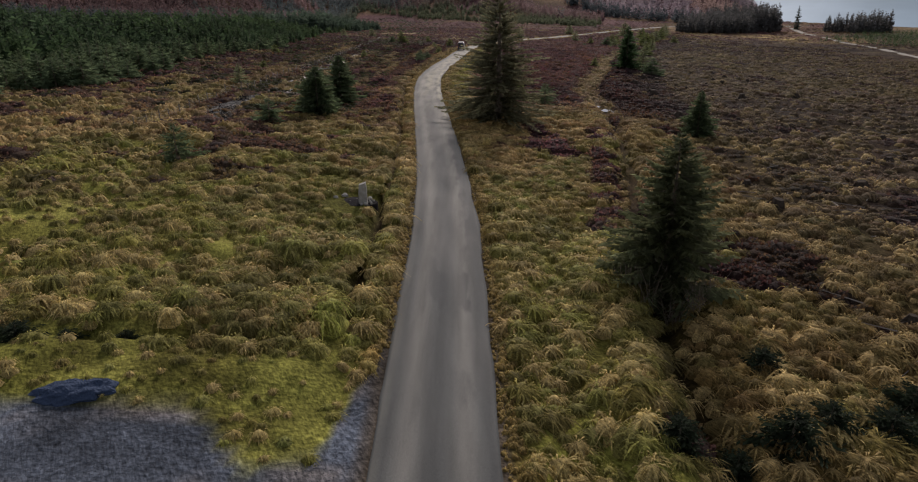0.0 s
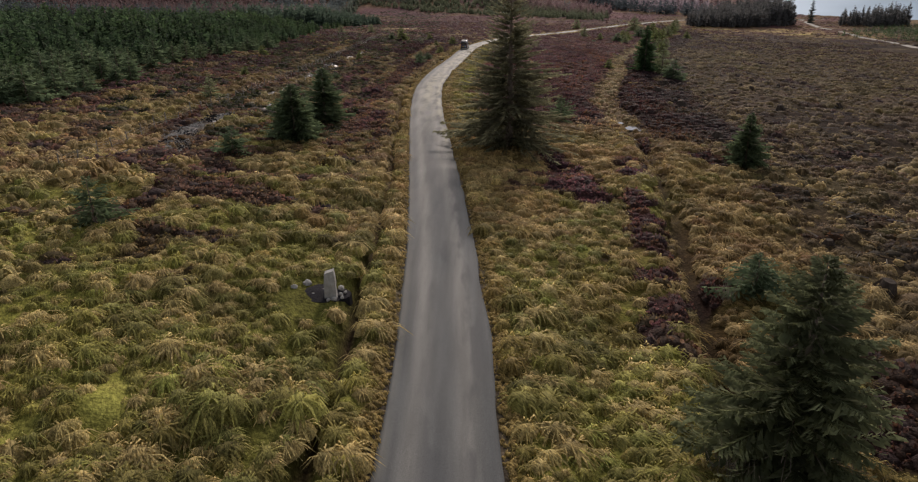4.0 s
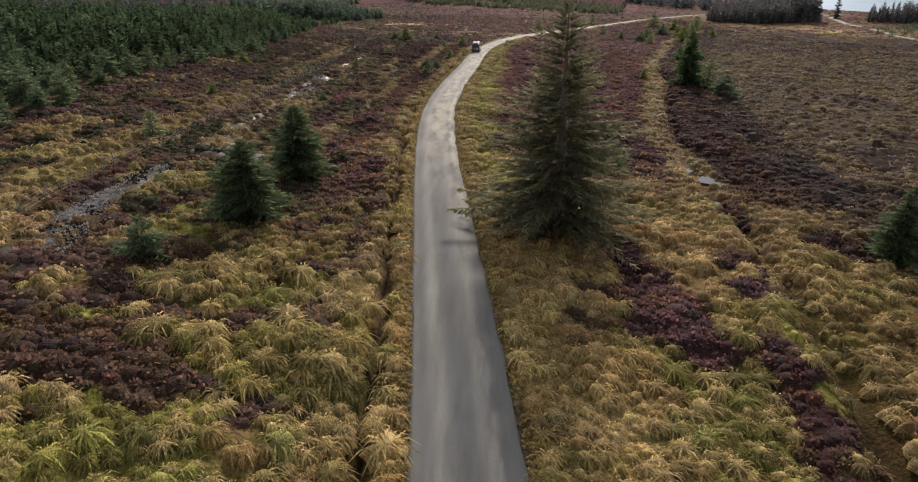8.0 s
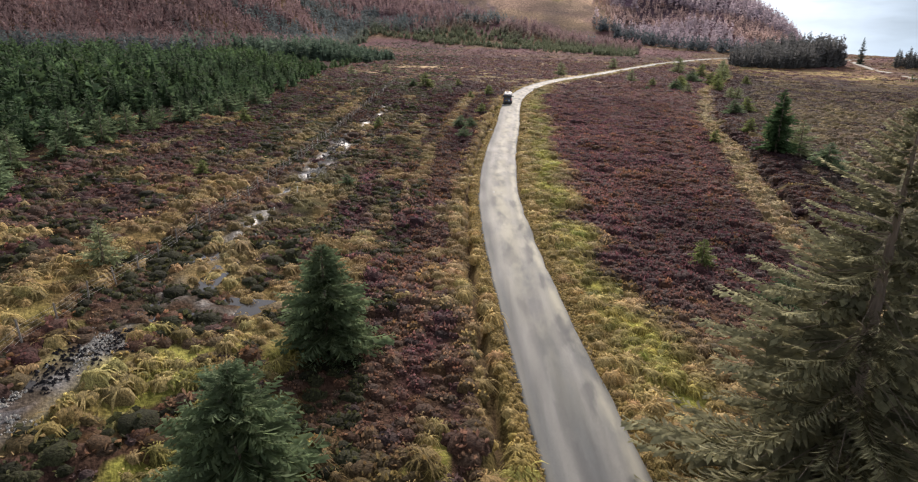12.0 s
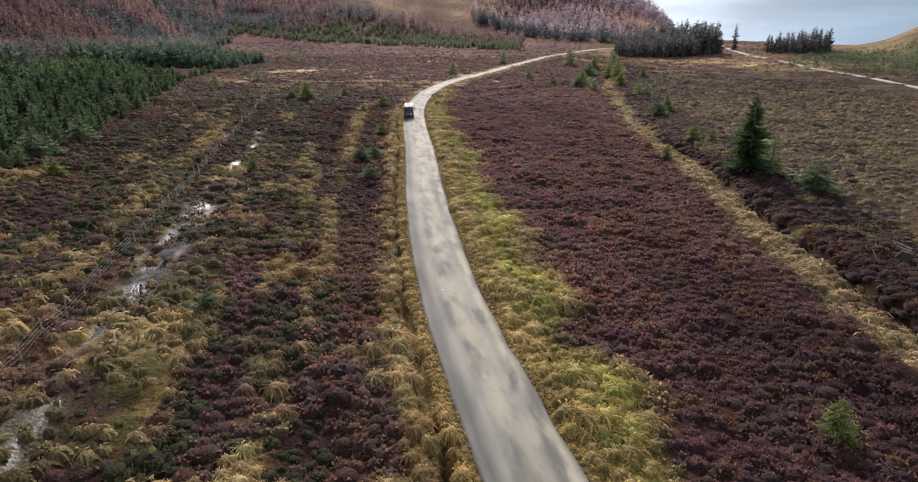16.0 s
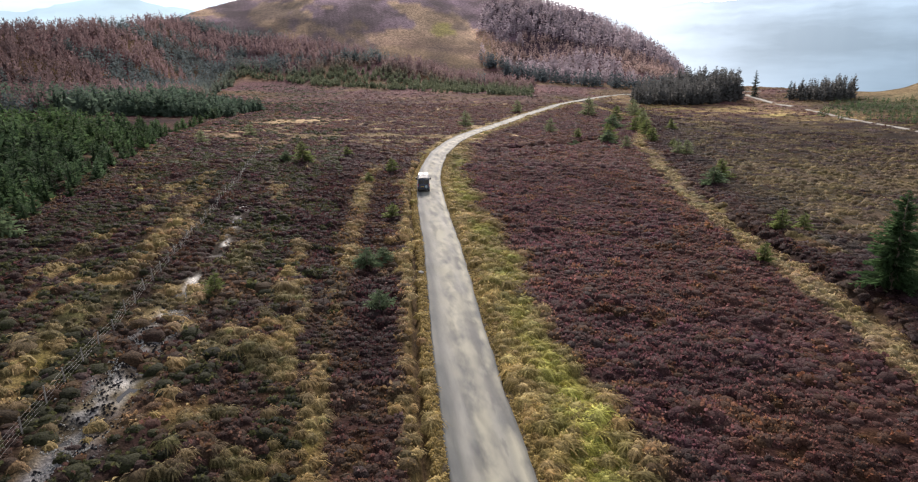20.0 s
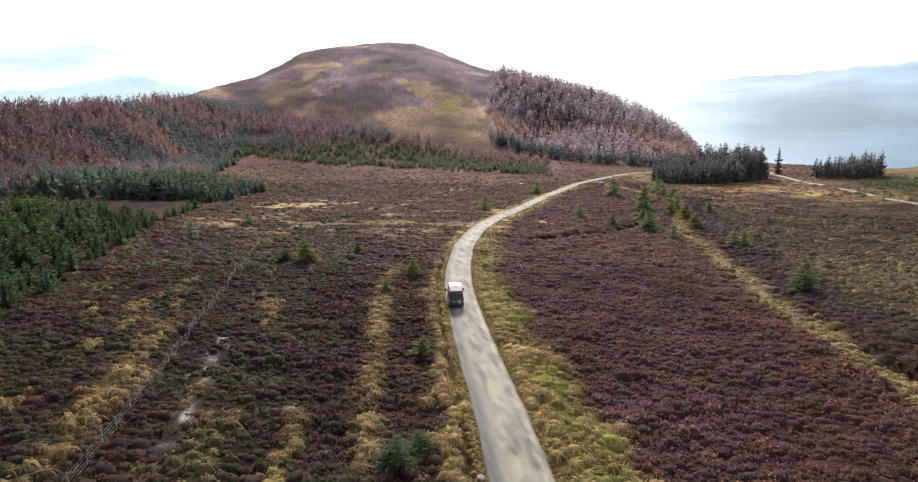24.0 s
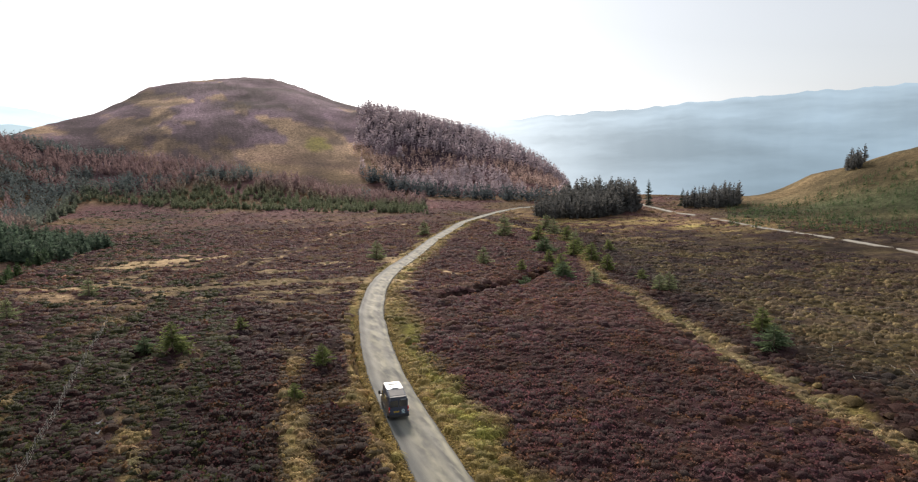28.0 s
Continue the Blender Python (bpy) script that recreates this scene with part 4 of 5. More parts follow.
def trunk_bm(height, girth, limbs=0, seed=0, reach=0.0):
    r = random.Random(seed)
    bm = bmesh.new()
    bmesh.ops.create_cone(bm, cap_ends=True, segments=9, radius1=girth, radius2=girth * 0.08, depth=height * 0.97 + 0.3, matrix=Matrix.Translation((0, 0, height * 0.485 - 0.15)))
    for v in bm.verts:
        if v.co.z < 0:
            v.co.x *= 1.5
            v.co.y *= 1.5
    for _ in range(limbs):
        h, a = r.uniform(0.05, 0.85), r.uniform(0, 6.28)
        ln = reach * (1 - h) * 0.8
        m = Matrix.Translation((0, 0, h * height)) @ Euler((0, radians(r.uniform(88, 108)), a)).to_matrix().to_4x4() @ Matrix.Translation((0, 0, ln / 2))
        bmesh.ops.create_cone(bm, cap_ends=False, segments=4, radius1=girth * 0.09 * (1.2 - h), radius2=0.01, depth=ln, matrix=m)
    return bm


DARK, FRESH, OLIVE = (0.125, 0.165, 0.085), (0.18, 0.21, 0.075), (0.235, 0.225, 0.135)


def tree(name, x, y, height, radius, seed, whorls, branches, twigs, shade, label, thin=1.0, limbs=30, group="", full=0.74):
    t = thing(name, pose(x, y, float(ground_z(x, y)) - 0.05, rz=seed * 37 % 360), label, "tree", group)
    v, f, c = spruce(seed, height, radius, whorls, branches, twigs, shade, thin, full=full)
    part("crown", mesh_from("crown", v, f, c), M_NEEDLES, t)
    part("trunk", trunk_bm(height, 0.018 * height + 0.02, limbs, seed, radius), M_BARK, t)
    return t


tree("spruce_tree", 5.6, 61.9, 16.3, 7.8, 3, 33, 10, 36, OLIVE, "tall thin-needled olive-brown spruce beside the road", 0.42, 170, full=0.8)
tree("spruce_tree", 11.8, 10.6, 9.3, 4.6, 5, 26, 10, 24, (0.15, 0.165, 0.085), "broad dark green spruce standing in rough grass", 0.7, 120)
tree("spruce_tree", -16.6, 61.3, 5.6, 3.6, 8, 20, 12, 14, DARK, "young blue-green spruce on the grassy moor", 0.9, 40, full=0.62)
tree("spruce_tree", -15.8, 73.3, 6.3, 3.2, 9, 20, 12, 14, DARK, "young dark green spruce with a low side bough", 0.9, 40, full=0.62)
tree("spruce_tree", 42.2, 151.8, 10.2, 3.7, 12, 26, 10, 13, (0.07, 0.12, 0.05), "green spruce on the bank beside the drain", 0.9, 50)
tree("spruce_tree", 30.2, 61.0, 5.6, 2.8, 15, 20, 10, 12, DARK, "small dark spruce at the edge of felled ground", 1.0, 30)

YOUNG = [tree("spruce_sapling", -20.2, 52.7, 2.7, 2.3, 21, 11, 8, 6, (0.13, 0.175, 0.095), "bushy young spruce among grass tussocks", 1.1, 16, "saplings on the moor"),
         tree("spruce_sapling", -32.6, 82.6, 3.3, 1.9, 22, 11, 7, 6, (0.25, 0.275, 0.15), "bushy young spruce among grass tussocks", 1.1, 16, "saplings on the moor"),
         tree("spruce_sapling", -22.1, 31.6, 3.3, 2.5, 23, 11, 7, 6, DARK, "bushy young spruce among grass tussocks", 1.0, 16, "saplings on the moor"),
         tree("spruce_sapling", 10.9, 92.7, 2.4, 1.45, 24, 11, 8, 6, FRESH, "bright green spruce sapling in the heather", 1.1, 12, "saplings in the heather"),
         tree("low_bush", 12.4, -3.0, 1.5, 1.7, 25, 9, 9, 6, (0.028, 0.04, 0.022), "dark low evergreen bush in rough grass", 1.2, 10, "dark bushes in rough grass")]
SPOTS_NEAR = [(17.5, 27, 2.6, 0), (46.3, 142.9, 4.0, 0), (46.6, 153, 6.0, 1), (-17.1, 1.9, 1.0, 4), (-18.5, 2.0, 1.1, 4), (-15.3, 2.2, 0.6, 4), (-13.0, 2.4, 0.5, 4), (8.3, -3.5, 1.0, 4), (10.4, -3.6, 1.2, 4), (14.5, -1.6, 1.1, 4), (16.6, -1.9, 1.3, 4), (19, 0.5, 1.3, 4), (14.0, 3.0, 1.0, 4), (-23.5, 155.2, 2.0, 3), (-9.1, 150, 2.0, 0), (-9.8, 163, 2.3, 0), (-8.0, 165, 1.8, 0), (36.8, 165, 2.4, 3), (14.1, 84.4, 3.3, 2), (13.4, 79.6, 2.8, 2), (-44.5, 150, 2.5, 3), (-37, 112, 1.6, 3), (-21, 110, 1.4, 0)]
SPOTS_STRIP = [(56, 292, 4.5, 0), (65.7, 291, 4, 0), (79.6, 268, 4.2, 1), (65.8, 277, 4, 1), (-21, 241, 4.3, 3), (-24.5, 242, 2.2, 0), (-11.8, 253, 2.2, 3), (-3, 229, 2.8, 3), (-5.6, 187, 2.4, 3), (-39, 297, 4, 1), (-48, 275, 4, 1), (60, 218.5, 3.6, 0), (77, 268, 4, 1), (67, 228, 4, 3), (49, 180, 3.2, 3), (53.3, 181, 2.6, 3), (-8.0, 216, 1.8, 3), (83, 283, 3, 3)]
SPOTS_BEND = [(30.9, 342, 6, 1), (67, 410, 6, 1), (98, 399, 8.6, 1), (56.4, 320, 5, 1), (103, 378, 6, 3), (92, 332, 5.5, 3), (84, 300, 4.5, 3), (90, 318, 5.5, 3), (98, 340, 5, 3), (104, 352, 6, 1), (112, 372, 6, 3), (88, 344, 5, 0), (76, 318, 4, 3), (120, 398, 7, 1), (128, 420, 7, 1), (70, 300, 5, 3), (110, 340, 4, 3), (61, 305, 3, 3)]
LABELS = ["bushy young spruce among grass tussocks", "narrow young spruce on open moor", "dark spruce seedling in rough grass", "pale green sapling in the heather", "dark low evergreen bush in rough grass"]
for x, y, h, k in SPOTS_NEAR + SPOTS_STRIP + SPOTS_BEND:
    src = YOUNG[k]
    ref = (2.7, 3.3, 3.3, 2.4, 1.5)[k]
    m = pose(x, y, float(ground_z(x, y)) - 0.05, rz=(x * 71 + y * 37) % 360) @ Matrix.Diagonal((h / ref * 1.2, h / ref * 1.2, h / ref, 1))
    tagged(copy_thing(src, m), LABELS[k], "bush" if k == 4 else "tree", "dark bushes in rough grass" if k == 4 else "saplings on the moor")


# ---- plantations ----
def wood(name, x, y, height, kinds, tints, mat, label, wide=0.26):
    """A whole plantation in one mesh."""
    z = land(x, y) - 0.2
    pick = rng.integers(0, len(kinds), len(x))
    turn = rng.uniform(0, 6.28, len(x))
    vs, fs, cs, base = [], [], [], 0
    for k, (pv, pf, pc) in enumerate(kinds):
        m = np.flatnonzero(pick == k)
        c, s = np.cos(turn[m])[:, None], np.sin(turn[m])[:, None]
        hh = height[m][:, None]
        ww = hh * rng.uniform(0.85, 1.2, (len(m), 1))
        vs.append(np.stack([(pv[:, 0] * c - pv[:, 1] * s) * ww + x[m][:, None], (pv[:, 0] * s + pv[:, 1] * c) * ww + y[m][:, None], pv[:, 2] * hh + z[m][:, None]], -1).reshape(-1, 3))
        fs.append((pf[None] + (np.arange(len(m)) * len(pv))[:, None, None] + base).reshape(-1, 3))
        cs.append((tints[m][:, None, :] * pc[None]).reshape(-1, 3))
        base += len(m) * len(pv)
    ob = new(name, mesh_from(name, np.concatenate(vs), np.concatenate(fs), np.clip(np.concatenate(cs), 0, 1)))
    ob.data.materials.append(mat)
    return tagged(ob, label, "trees", kind="stuff")


def feather_kind(seed, radius, whorls, per, rise, wide, bushy=0.8, core=0.3):
    """A far conifer: a slim stem set all round with single tapering boughs that turn up at the tip."""
    r = np.random.default_rng(seed)
    h = np.repeat(np.linspace(0.06, 0.97, whorls), per) + r.normal(0, 0.4 / whorls, whorls * per)
    h = np.clip(h, 0.02, 0.985)
    n = len(h)
    a = r.uniform(0, 2 * np.pi, n)
    ln = radius * np.clip(1.01 - h, 0.03, 1) ** bushy * r.uniform(0.6, 1.2, n) * np.clip(0.7 + 2 * h, 0, 1)
    out = np.c_[np.cos(a), np.sin(a), 0 * a]
    side = np.c_[-np.sin(a), np.cos(a), r.normal(0, 0.6, n)] * (wide * (0.35 + ln / radius) * r.uniform(0.6, 1.3, n))[:, None]
    root = np.c_[0 * a, 0 * a, h] + out * (ln * 0.15)[:, None]
    mid = root + out * (ln * 0.5)[:, None]
    mid[:, 2] += ln * (rise - r.uniform(0.05, 0.3, n)) * 0.6
    tip = root + out * ln[:, None]
    tip[:, 2] += ln * (rise + r.normal(0, 0.25, n))
    v = np.stack([root, mid - side, tip, mid + side], 1).reshape(-1, 3)
    k = np.arange(n)[:, None] * 4
    f = np.concatenate([k + (0, 1, 3), k + (1, 2, 3)])
    c = np.repeat(r.uniform(0.86, 1.14, n), 4)[:, None] * np.tile([0.9, 1.0, 1.1, 1.0], n)[:, None] * np.ones(3)
    if not core:
        return v, f, c
    q = np.arange(6) * np.pi / 3
    cv = np.r_[np.c_[radius * core * np.cos(q), radius * core * np.sin(q), 0.05 + r.uniform(-0.05, 0.05, 6)], [[0, 0, 0.9]]]
    return np.r_[v, cv], np.r_[f, np.array([(j, (j + 1) % 6, 6) for j in range(6)]) + len(v)], np.r_[c, np.full((7, 3), 0.8)]


MIDS = [feather_kind(200 + k, 0.37, 13, 9, 0.28, 0.045, 0.62) for k in range(8)]
SPRUCES = [feather_kind(220 + k, 0.29, 7, 4, 0.3, 0.065, 0.6, 0) for k in range(8)]
LARCHES = [feather_kind(260 + k, 0.26, 6, 4, 1.0, 0.045, 0.5, 0) for k in range(8)]
BUSHY = [feather_kind(230 + k, 0.40, 8, 6, 0.3, 0.07, 0.6) for k in range(10)]
# young spruces west of the moor
x, y = jitter(-150, -40, 55, 440, 3.3)
ok = (x < forest_x(y) - 0.5 + 3.5 * (fbm(x, y, 14, 80) - 0.5)) & (fbm(x, y, 12, 81) < 0.66) & ((forest_x(y) - x < 42) | (rng.random(len(x)) < 0.35)) & ~((x < -63 + 8 * (fbm(x, y, 10, 86) - 0.5)) & (np.abs(y - 340) < 30 + 10 * (fbm(x, y, 14, 89) - 0.5)))
x, y = x[ok], y[ok]
hh = (3.4 + 2.8 * step(0, 34, forest_x(y) - x)) * rng.uniform(0.65, 1.35, len(x))
tt = np.array((0.067, 0.106, 0.053)) * rng.uniform(0.55, 1.4, (len(x), 1)) + np.array((0.012, 0.02, 0.0)) * step(0.4, 0.7, fbm(x, y, 30, 82))[:, None]
teal = step(345, 375, y + 20 * (fbm(x, y, 20, 83) - 0.5))[:, None] * 0.8
tt = tt * (1 - teal) + np.array((0.12, 0.165, 0.125)) * teal * rng.uniform(0.8, 1.2, (len(x), 1))
hh = hh * (1 + 0.5 * teal[:, 0])
near = (forest_x(y) - x < 16) & (y < 215)
pick_one = np.flatnonzero(near)
solo = set(pick_one[np.argsort(x[pick_one] * -1 + 0.12 * y[pick_one])[:80]].tolist())
rest = np.array([k for k in range(len(x)) if k not in solo])
deep = forest_x(y[rest]) - x[rest] > 22
for sel, kinds in ((rest[~deep], MIDS), (rest[deep], BUSHY)):
    wood("spruce_plantation", x[sel], y[sel], hh[sel], kinds, tt[sel], M_FAR, "dense plantation of young dark green spruces")
for k in sorted(solo):
    src, ref = (YOUNG[0], 2.7) if k % 2 else (YOUNG[2], 3.3)
    q = hh[k] / ref
    m = pose(x[k], y[k], float(land(x[k], y[k])) - 0.1, rz=(k * 77) % 360) @ Matrix.Diagonal((q * 0.85, q * 0.85, q, 1))
    tagged(copy_thing(src, m), "young green spruce at the plantation edge", "tree", "plantation edge")


def by_polar(a0, a1, r0, r1, gap):
    span = r1 - r0
    n = int(span * radians(a1 - a0) * (r0 + r1) / 2 / gap**2)
    a, r = rng.uniform(a0, a1, n), np.sqrt(rng.uniform(r0**2, r1**2, n))
    return HOME[0] + r * np.sin(np.radians(a)), HOME[1] + r * np.cos(np.radians(a)), a, r


# larch and spruce in bands below the hill
x, y, a, r = by_polar(-62, 17, 255, 700, 3.7)
lo = np.interp(a, [-62, -45, -28, -20, -13, -8.5, -2, 4, 10, 15, 17], [150, 180, 240, 300, 345, 540, 490, 455, 425, 408, 400])
hi = np.interp(a, [-62, -30, -16, -12, -5, 0, 7, 12, 17], [520, 545, 620, 700, 665, 620, 556, 508, 470])
ok = (r > lo) & (r < hi) & (fbm(x, y, 30, 84) < 0.72)
x, y, a, r, lo, hi = x[ok], y[ok], a[ok], r[ok], lo[ok], hi[ok]
larch = fbm(x * 0.5, y * 1.3, 55, 85) + 0.25 * step(0.2, 0.7, (r - lo) / (hi - lo)) * step(4, -8, a) > 0.58
tt = np.where(larch[:, None], np.array((0.265, 0.185, 0.185)), np.array((0.155, 0.185, 0.185))) * rng.uniform(0.8, 1.2, (len(x), 1))
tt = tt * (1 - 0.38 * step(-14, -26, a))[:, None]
edge_green = (step(0.35 + 0.5 * step(-6, 2, a), 0.05 + 0.4 * step(-6, 2, a), (r - lo) / (hi - lo)) * step(-16, -6, a))[:, None]
tt = tt * (1 - edge_green) + np.array((0.19, 0.215, 0.135)) * edge_green
hh = rng.uniform(6, 10, len(x)) * (1 - 0.5 * edge_green[:, 0])
scrub = edge_green[:, 0] > 0.5
for pick_kind, kinds, words in ((larch & ~scrub, LARCHES, "far bands of bare pinkish-brown winter larch"), (~larch & ~scrub, SPRUCES, "far bands of dark blue-green spruce"), (scrub, BUSHY, "pale green scrub of young trees along the forest foot")):
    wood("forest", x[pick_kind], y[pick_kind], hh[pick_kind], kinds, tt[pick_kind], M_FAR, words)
# the wood on the spur, with a straight western edge
x, y, a, r = by_polar(11.3, 29, 480, 850, 4.6)
lo = np.interp(a, [11.3, 14, 20, 25, 29], [575, 545, 505, 485, 475])
gap_band = (fbm(x, y, 40, 87) > 0.5) & (r > lo + 22) & (r < lo + 85)
ok = (r > lo) & (a > 11.6 + 0.2 * np.sin(r / 40)) & ~(gap_band & (rng.random(len(x)) < 0.75))
x, y, a, r, lo = x[ok], y[ok], a[ok], r[ok], lo[ok]
front = (r < lo + 34)[:, None]
mid = ((r > lo + 34) & (r < lo + 150) & (fbm(x, y, 50, 88) > 0.42))[:, None]
# behind the dark front rows the tints are paled to hold haze
tt = np.where(mid, np.array((0.50, 0.37, 0.33)), np.where(front, np.array((0.11, 0.13, 0.14)), np.array((0.43, 0.36, 0.39)))) * rng.uniform(0.8, 1.2, (len(x), 1))
wood("forest", x, y, rng.uniform(8, 12.5, len(x)) * np.where(mid[:, 0], 0.65, 1), SPRUCES, tt, M_FAR, "conifer wood on the shoulder of the hill")
# two stands of tall trees by the road
TALL = [feather_kind(240 + k, 0.22, 13, 7, 0.4, 0.04, 0.62) for k in range(8)]


def stand(cx, cy, ax, ay, turn, gap, h0, h1, label):
    u, v = jitter(-1.2 * ax, 1.2 * ax, -1.2 * ay, 1.2 * ay, gap)
    ok = (np.abs(u / ax) ** 3 + np.abs(v / ay) ** 3) < 0.85 + 0.5 * (fbm(u, v, 12, 90) - 0.5)
    u, v = u[ok], v[ok]
    c, s = np.cos(radians(turn)), np.sin(radians(turn))
    x, y = cx + u * c - v * s, cy + u * s + v * c
    tt = np.array((0.155, 0.155, 0.15)) * rng.uniform(0.8, 1.2, (len(x), 1))
    hh = (h0 + (h1 - h0) * step(-1, 0.6, u / ax)) * rng.uniform(0.65, 1.15, len(x))
    wood("conifer_stand", x, y, hh, TALL, tt, M_FAR, label)


stand(196, 496, 52, 22, 38, 3.7, 11, 18, "stand of tall dark conifers beside the road")
stand(296, 506, 34, 12, 24, 4.4, 11, 15, "stand of tall dark conifers beyond the track")
tree("spruce_tree", 258, 524, 18, 4.0, 31, 18, 8, 7, (0.055, 0.08, 0.06), "lone tall spruce between two stands", 1.1, 10)
tree("spruce_tree", 276, 512, 12, 3.4, 32, 14, 8, 7, (0.055, 0.08, 0.06), "lone tall spruce between two stands", 1.1, 10)
# rows of young spruces on the eastern slope
x, y, a, r = by_polar(41, 66, 345, 600, 3.3)
ok = (r < np.interp(a, [41, 47, 54, 66], [470, 520, 545, 540])) & (np.sin(r / 3.2 + 2 * fbm(x, y, 60, 92)) > -0.2)
x, y = x[ok], y[ok]
wood("spruce_plantation", x, y, rng.uniform(2.2, 3.8, len(x)), SPRUCES, np.array((0.10, 0.145, 0.07)) * rng.uniform(0.8, 1.2, (len(x), 1)), M_NEEDLES, "rows of young green spruces on a slope")
stand(HOME[0] + 585 * math.sin(radians(49.6)), HOME[1] + 585 * math.cos(radians(49.6)), 17, 7, 40, 4.5, 11, 13, "small dark stand of conifers on a ridge")

# ---- far hills, glowing, with haze painted into their colours ----
def far_ridge(rows, foot, crest, label, colors, seed):
    az, rise = np.array(rows, float).T
    a = np.arange(az[0], az[-1] + 0.01, 0.2)
    top = np.interp(a, az, rise)
    k = np.hanning(9) / np.hanning(9).sum()
    top = np.r_[top[:4], np.convolve(top, k, "valid"), top[-4:]] + (fbm(a * 10, a * 0, 12, seed) - 0.5) * 26
    levels = np.linspace(0, 1, 9)
    vs, cs = [], []
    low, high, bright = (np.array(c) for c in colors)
    # sun glare painted in: colours whiten towards the sun's bearing
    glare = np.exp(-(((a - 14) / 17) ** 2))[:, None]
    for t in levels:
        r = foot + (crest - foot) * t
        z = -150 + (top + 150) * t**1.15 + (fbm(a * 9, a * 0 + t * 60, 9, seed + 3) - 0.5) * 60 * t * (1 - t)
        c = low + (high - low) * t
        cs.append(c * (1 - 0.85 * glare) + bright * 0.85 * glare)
        vs.append(np.c_[HOME[0] + r * np.sin(np.radians(a)), HOME[1] + r * np.cos(np.radians(a)), z])
    n = len(a)
    i = (np.arange(len(levels) - 1)[:, None] * n + np.arange(n - 1)[None, :]).ravel()
    ob = new("backdrop", mesh_from("backdrop", np.concatenate(vs), np.c_[i, i + 1, i + n + 1, i + n], np.concatenate(cs), True))
    m, nodes, links, b = material("hazy_hill", 1.0)
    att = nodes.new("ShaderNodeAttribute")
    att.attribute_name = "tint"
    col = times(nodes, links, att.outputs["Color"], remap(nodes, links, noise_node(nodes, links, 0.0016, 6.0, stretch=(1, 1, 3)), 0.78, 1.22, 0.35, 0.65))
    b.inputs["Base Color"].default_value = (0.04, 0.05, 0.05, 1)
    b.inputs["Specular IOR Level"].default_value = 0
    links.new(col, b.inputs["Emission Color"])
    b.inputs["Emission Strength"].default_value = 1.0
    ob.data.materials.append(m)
    tagged(ob, label, "hills", kind="structure")


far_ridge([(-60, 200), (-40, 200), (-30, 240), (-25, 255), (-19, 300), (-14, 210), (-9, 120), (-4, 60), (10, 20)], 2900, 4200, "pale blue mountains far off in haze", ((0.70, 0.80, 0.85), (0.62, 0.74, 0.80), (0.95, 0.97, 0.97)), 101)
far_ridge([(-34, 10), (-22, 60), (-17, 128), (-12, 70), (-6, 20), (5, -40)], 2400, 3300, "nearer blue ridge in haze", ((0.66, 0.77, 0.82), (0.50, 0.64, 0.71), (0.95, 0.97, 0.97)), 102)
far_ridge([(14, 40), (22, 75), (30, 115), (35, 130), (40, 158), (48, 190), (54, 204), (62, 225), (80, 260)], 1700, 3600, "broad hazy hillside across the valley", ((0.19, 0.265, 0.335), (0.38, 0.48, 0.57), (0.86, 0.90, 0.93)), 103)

# ---- standing stone in a bed of dark gravel ----
def boulder_bm(sx, sy, sz, seed, cuts=2):
    bm = bmesh.new()
    bmesh.ops.create_icosphere(bm, subdivisions=cuts, radius=1)
    for v in bm.verts:
        n = noise.noise(v.co * 1.3 + Vector((seed * 3.1, 0, 0)))
        v.co = Vector((v.co.x * sx, v.co.y * sy, v.co.z * sz)) * (1 + 0.35 * n)
    return bm


def single(name, bm, mat, m, label, category, group=""):
    me = bpy.data.meshes.new(name)
    bm.to_mesh(me)
    bm.free()
    me.materials.append(mat)
    ob = new(name, me)
    ob.matrix_world = m
    return tagged(ob, label, category, group)


bx, by = -6.6, 23.8
bm = bmesh.new()
ring = []
for k in range(28):
    a = k * math.tau / 28
    q = 1 + 0.12 * noise.noise(Vector((math.cos(a) * 2, math.sin(a) * 2, 3)))
    x, y = bx + 1.6 * q * math.cos(a), by + 1.15 * q * math.sin(a)
    ring.append((bm.verts.new((x, y, float(ground_z(x, y)) - 0.1)), bm.verts.new((x * 0.97 + bx * 0.03, y * 0.97 + by * 0.03, float(land(x, y)) + 0.06))))
mid = bm.verts.new((bx, by, float(land(bx, by)) + 0.2))
for k in range(28):
    p, q = ring[k], ring[(k + 1) % 28]
    bm.faces.new((p[0], q[0], q[1], p[1]))
    bm.faces.new((p[1], q[1], mid))
single("gravel_bed", bm, M_BED, Matrix(), "low bed of dark gravel round a standing stone", "gravel")
bm = box_bm(-0.31, 0.31, -0.26, 0.26, -0.2, 1.45)
bmesh.ops.subdivide_edges(bm, edges=bm.edges[:], cuts=4, use_grid_fill=True)
for v in bm.verts:
    k = 1 - 0.16 * max(0, v.co.z) / 1.75
    if v.co.z > 1.36:
        k *= 0.85
        v.co.z += 0.08 * (v.co.x / 0.31)
    n = noise.noise(v.co * 2.2)
    v.co.x, v.co.y = v.co.x * k + 0.05 * n, v.co.y * k + 0.05 * noise.noise(v.co * 2.2 + Vector((9, 0, 0)))
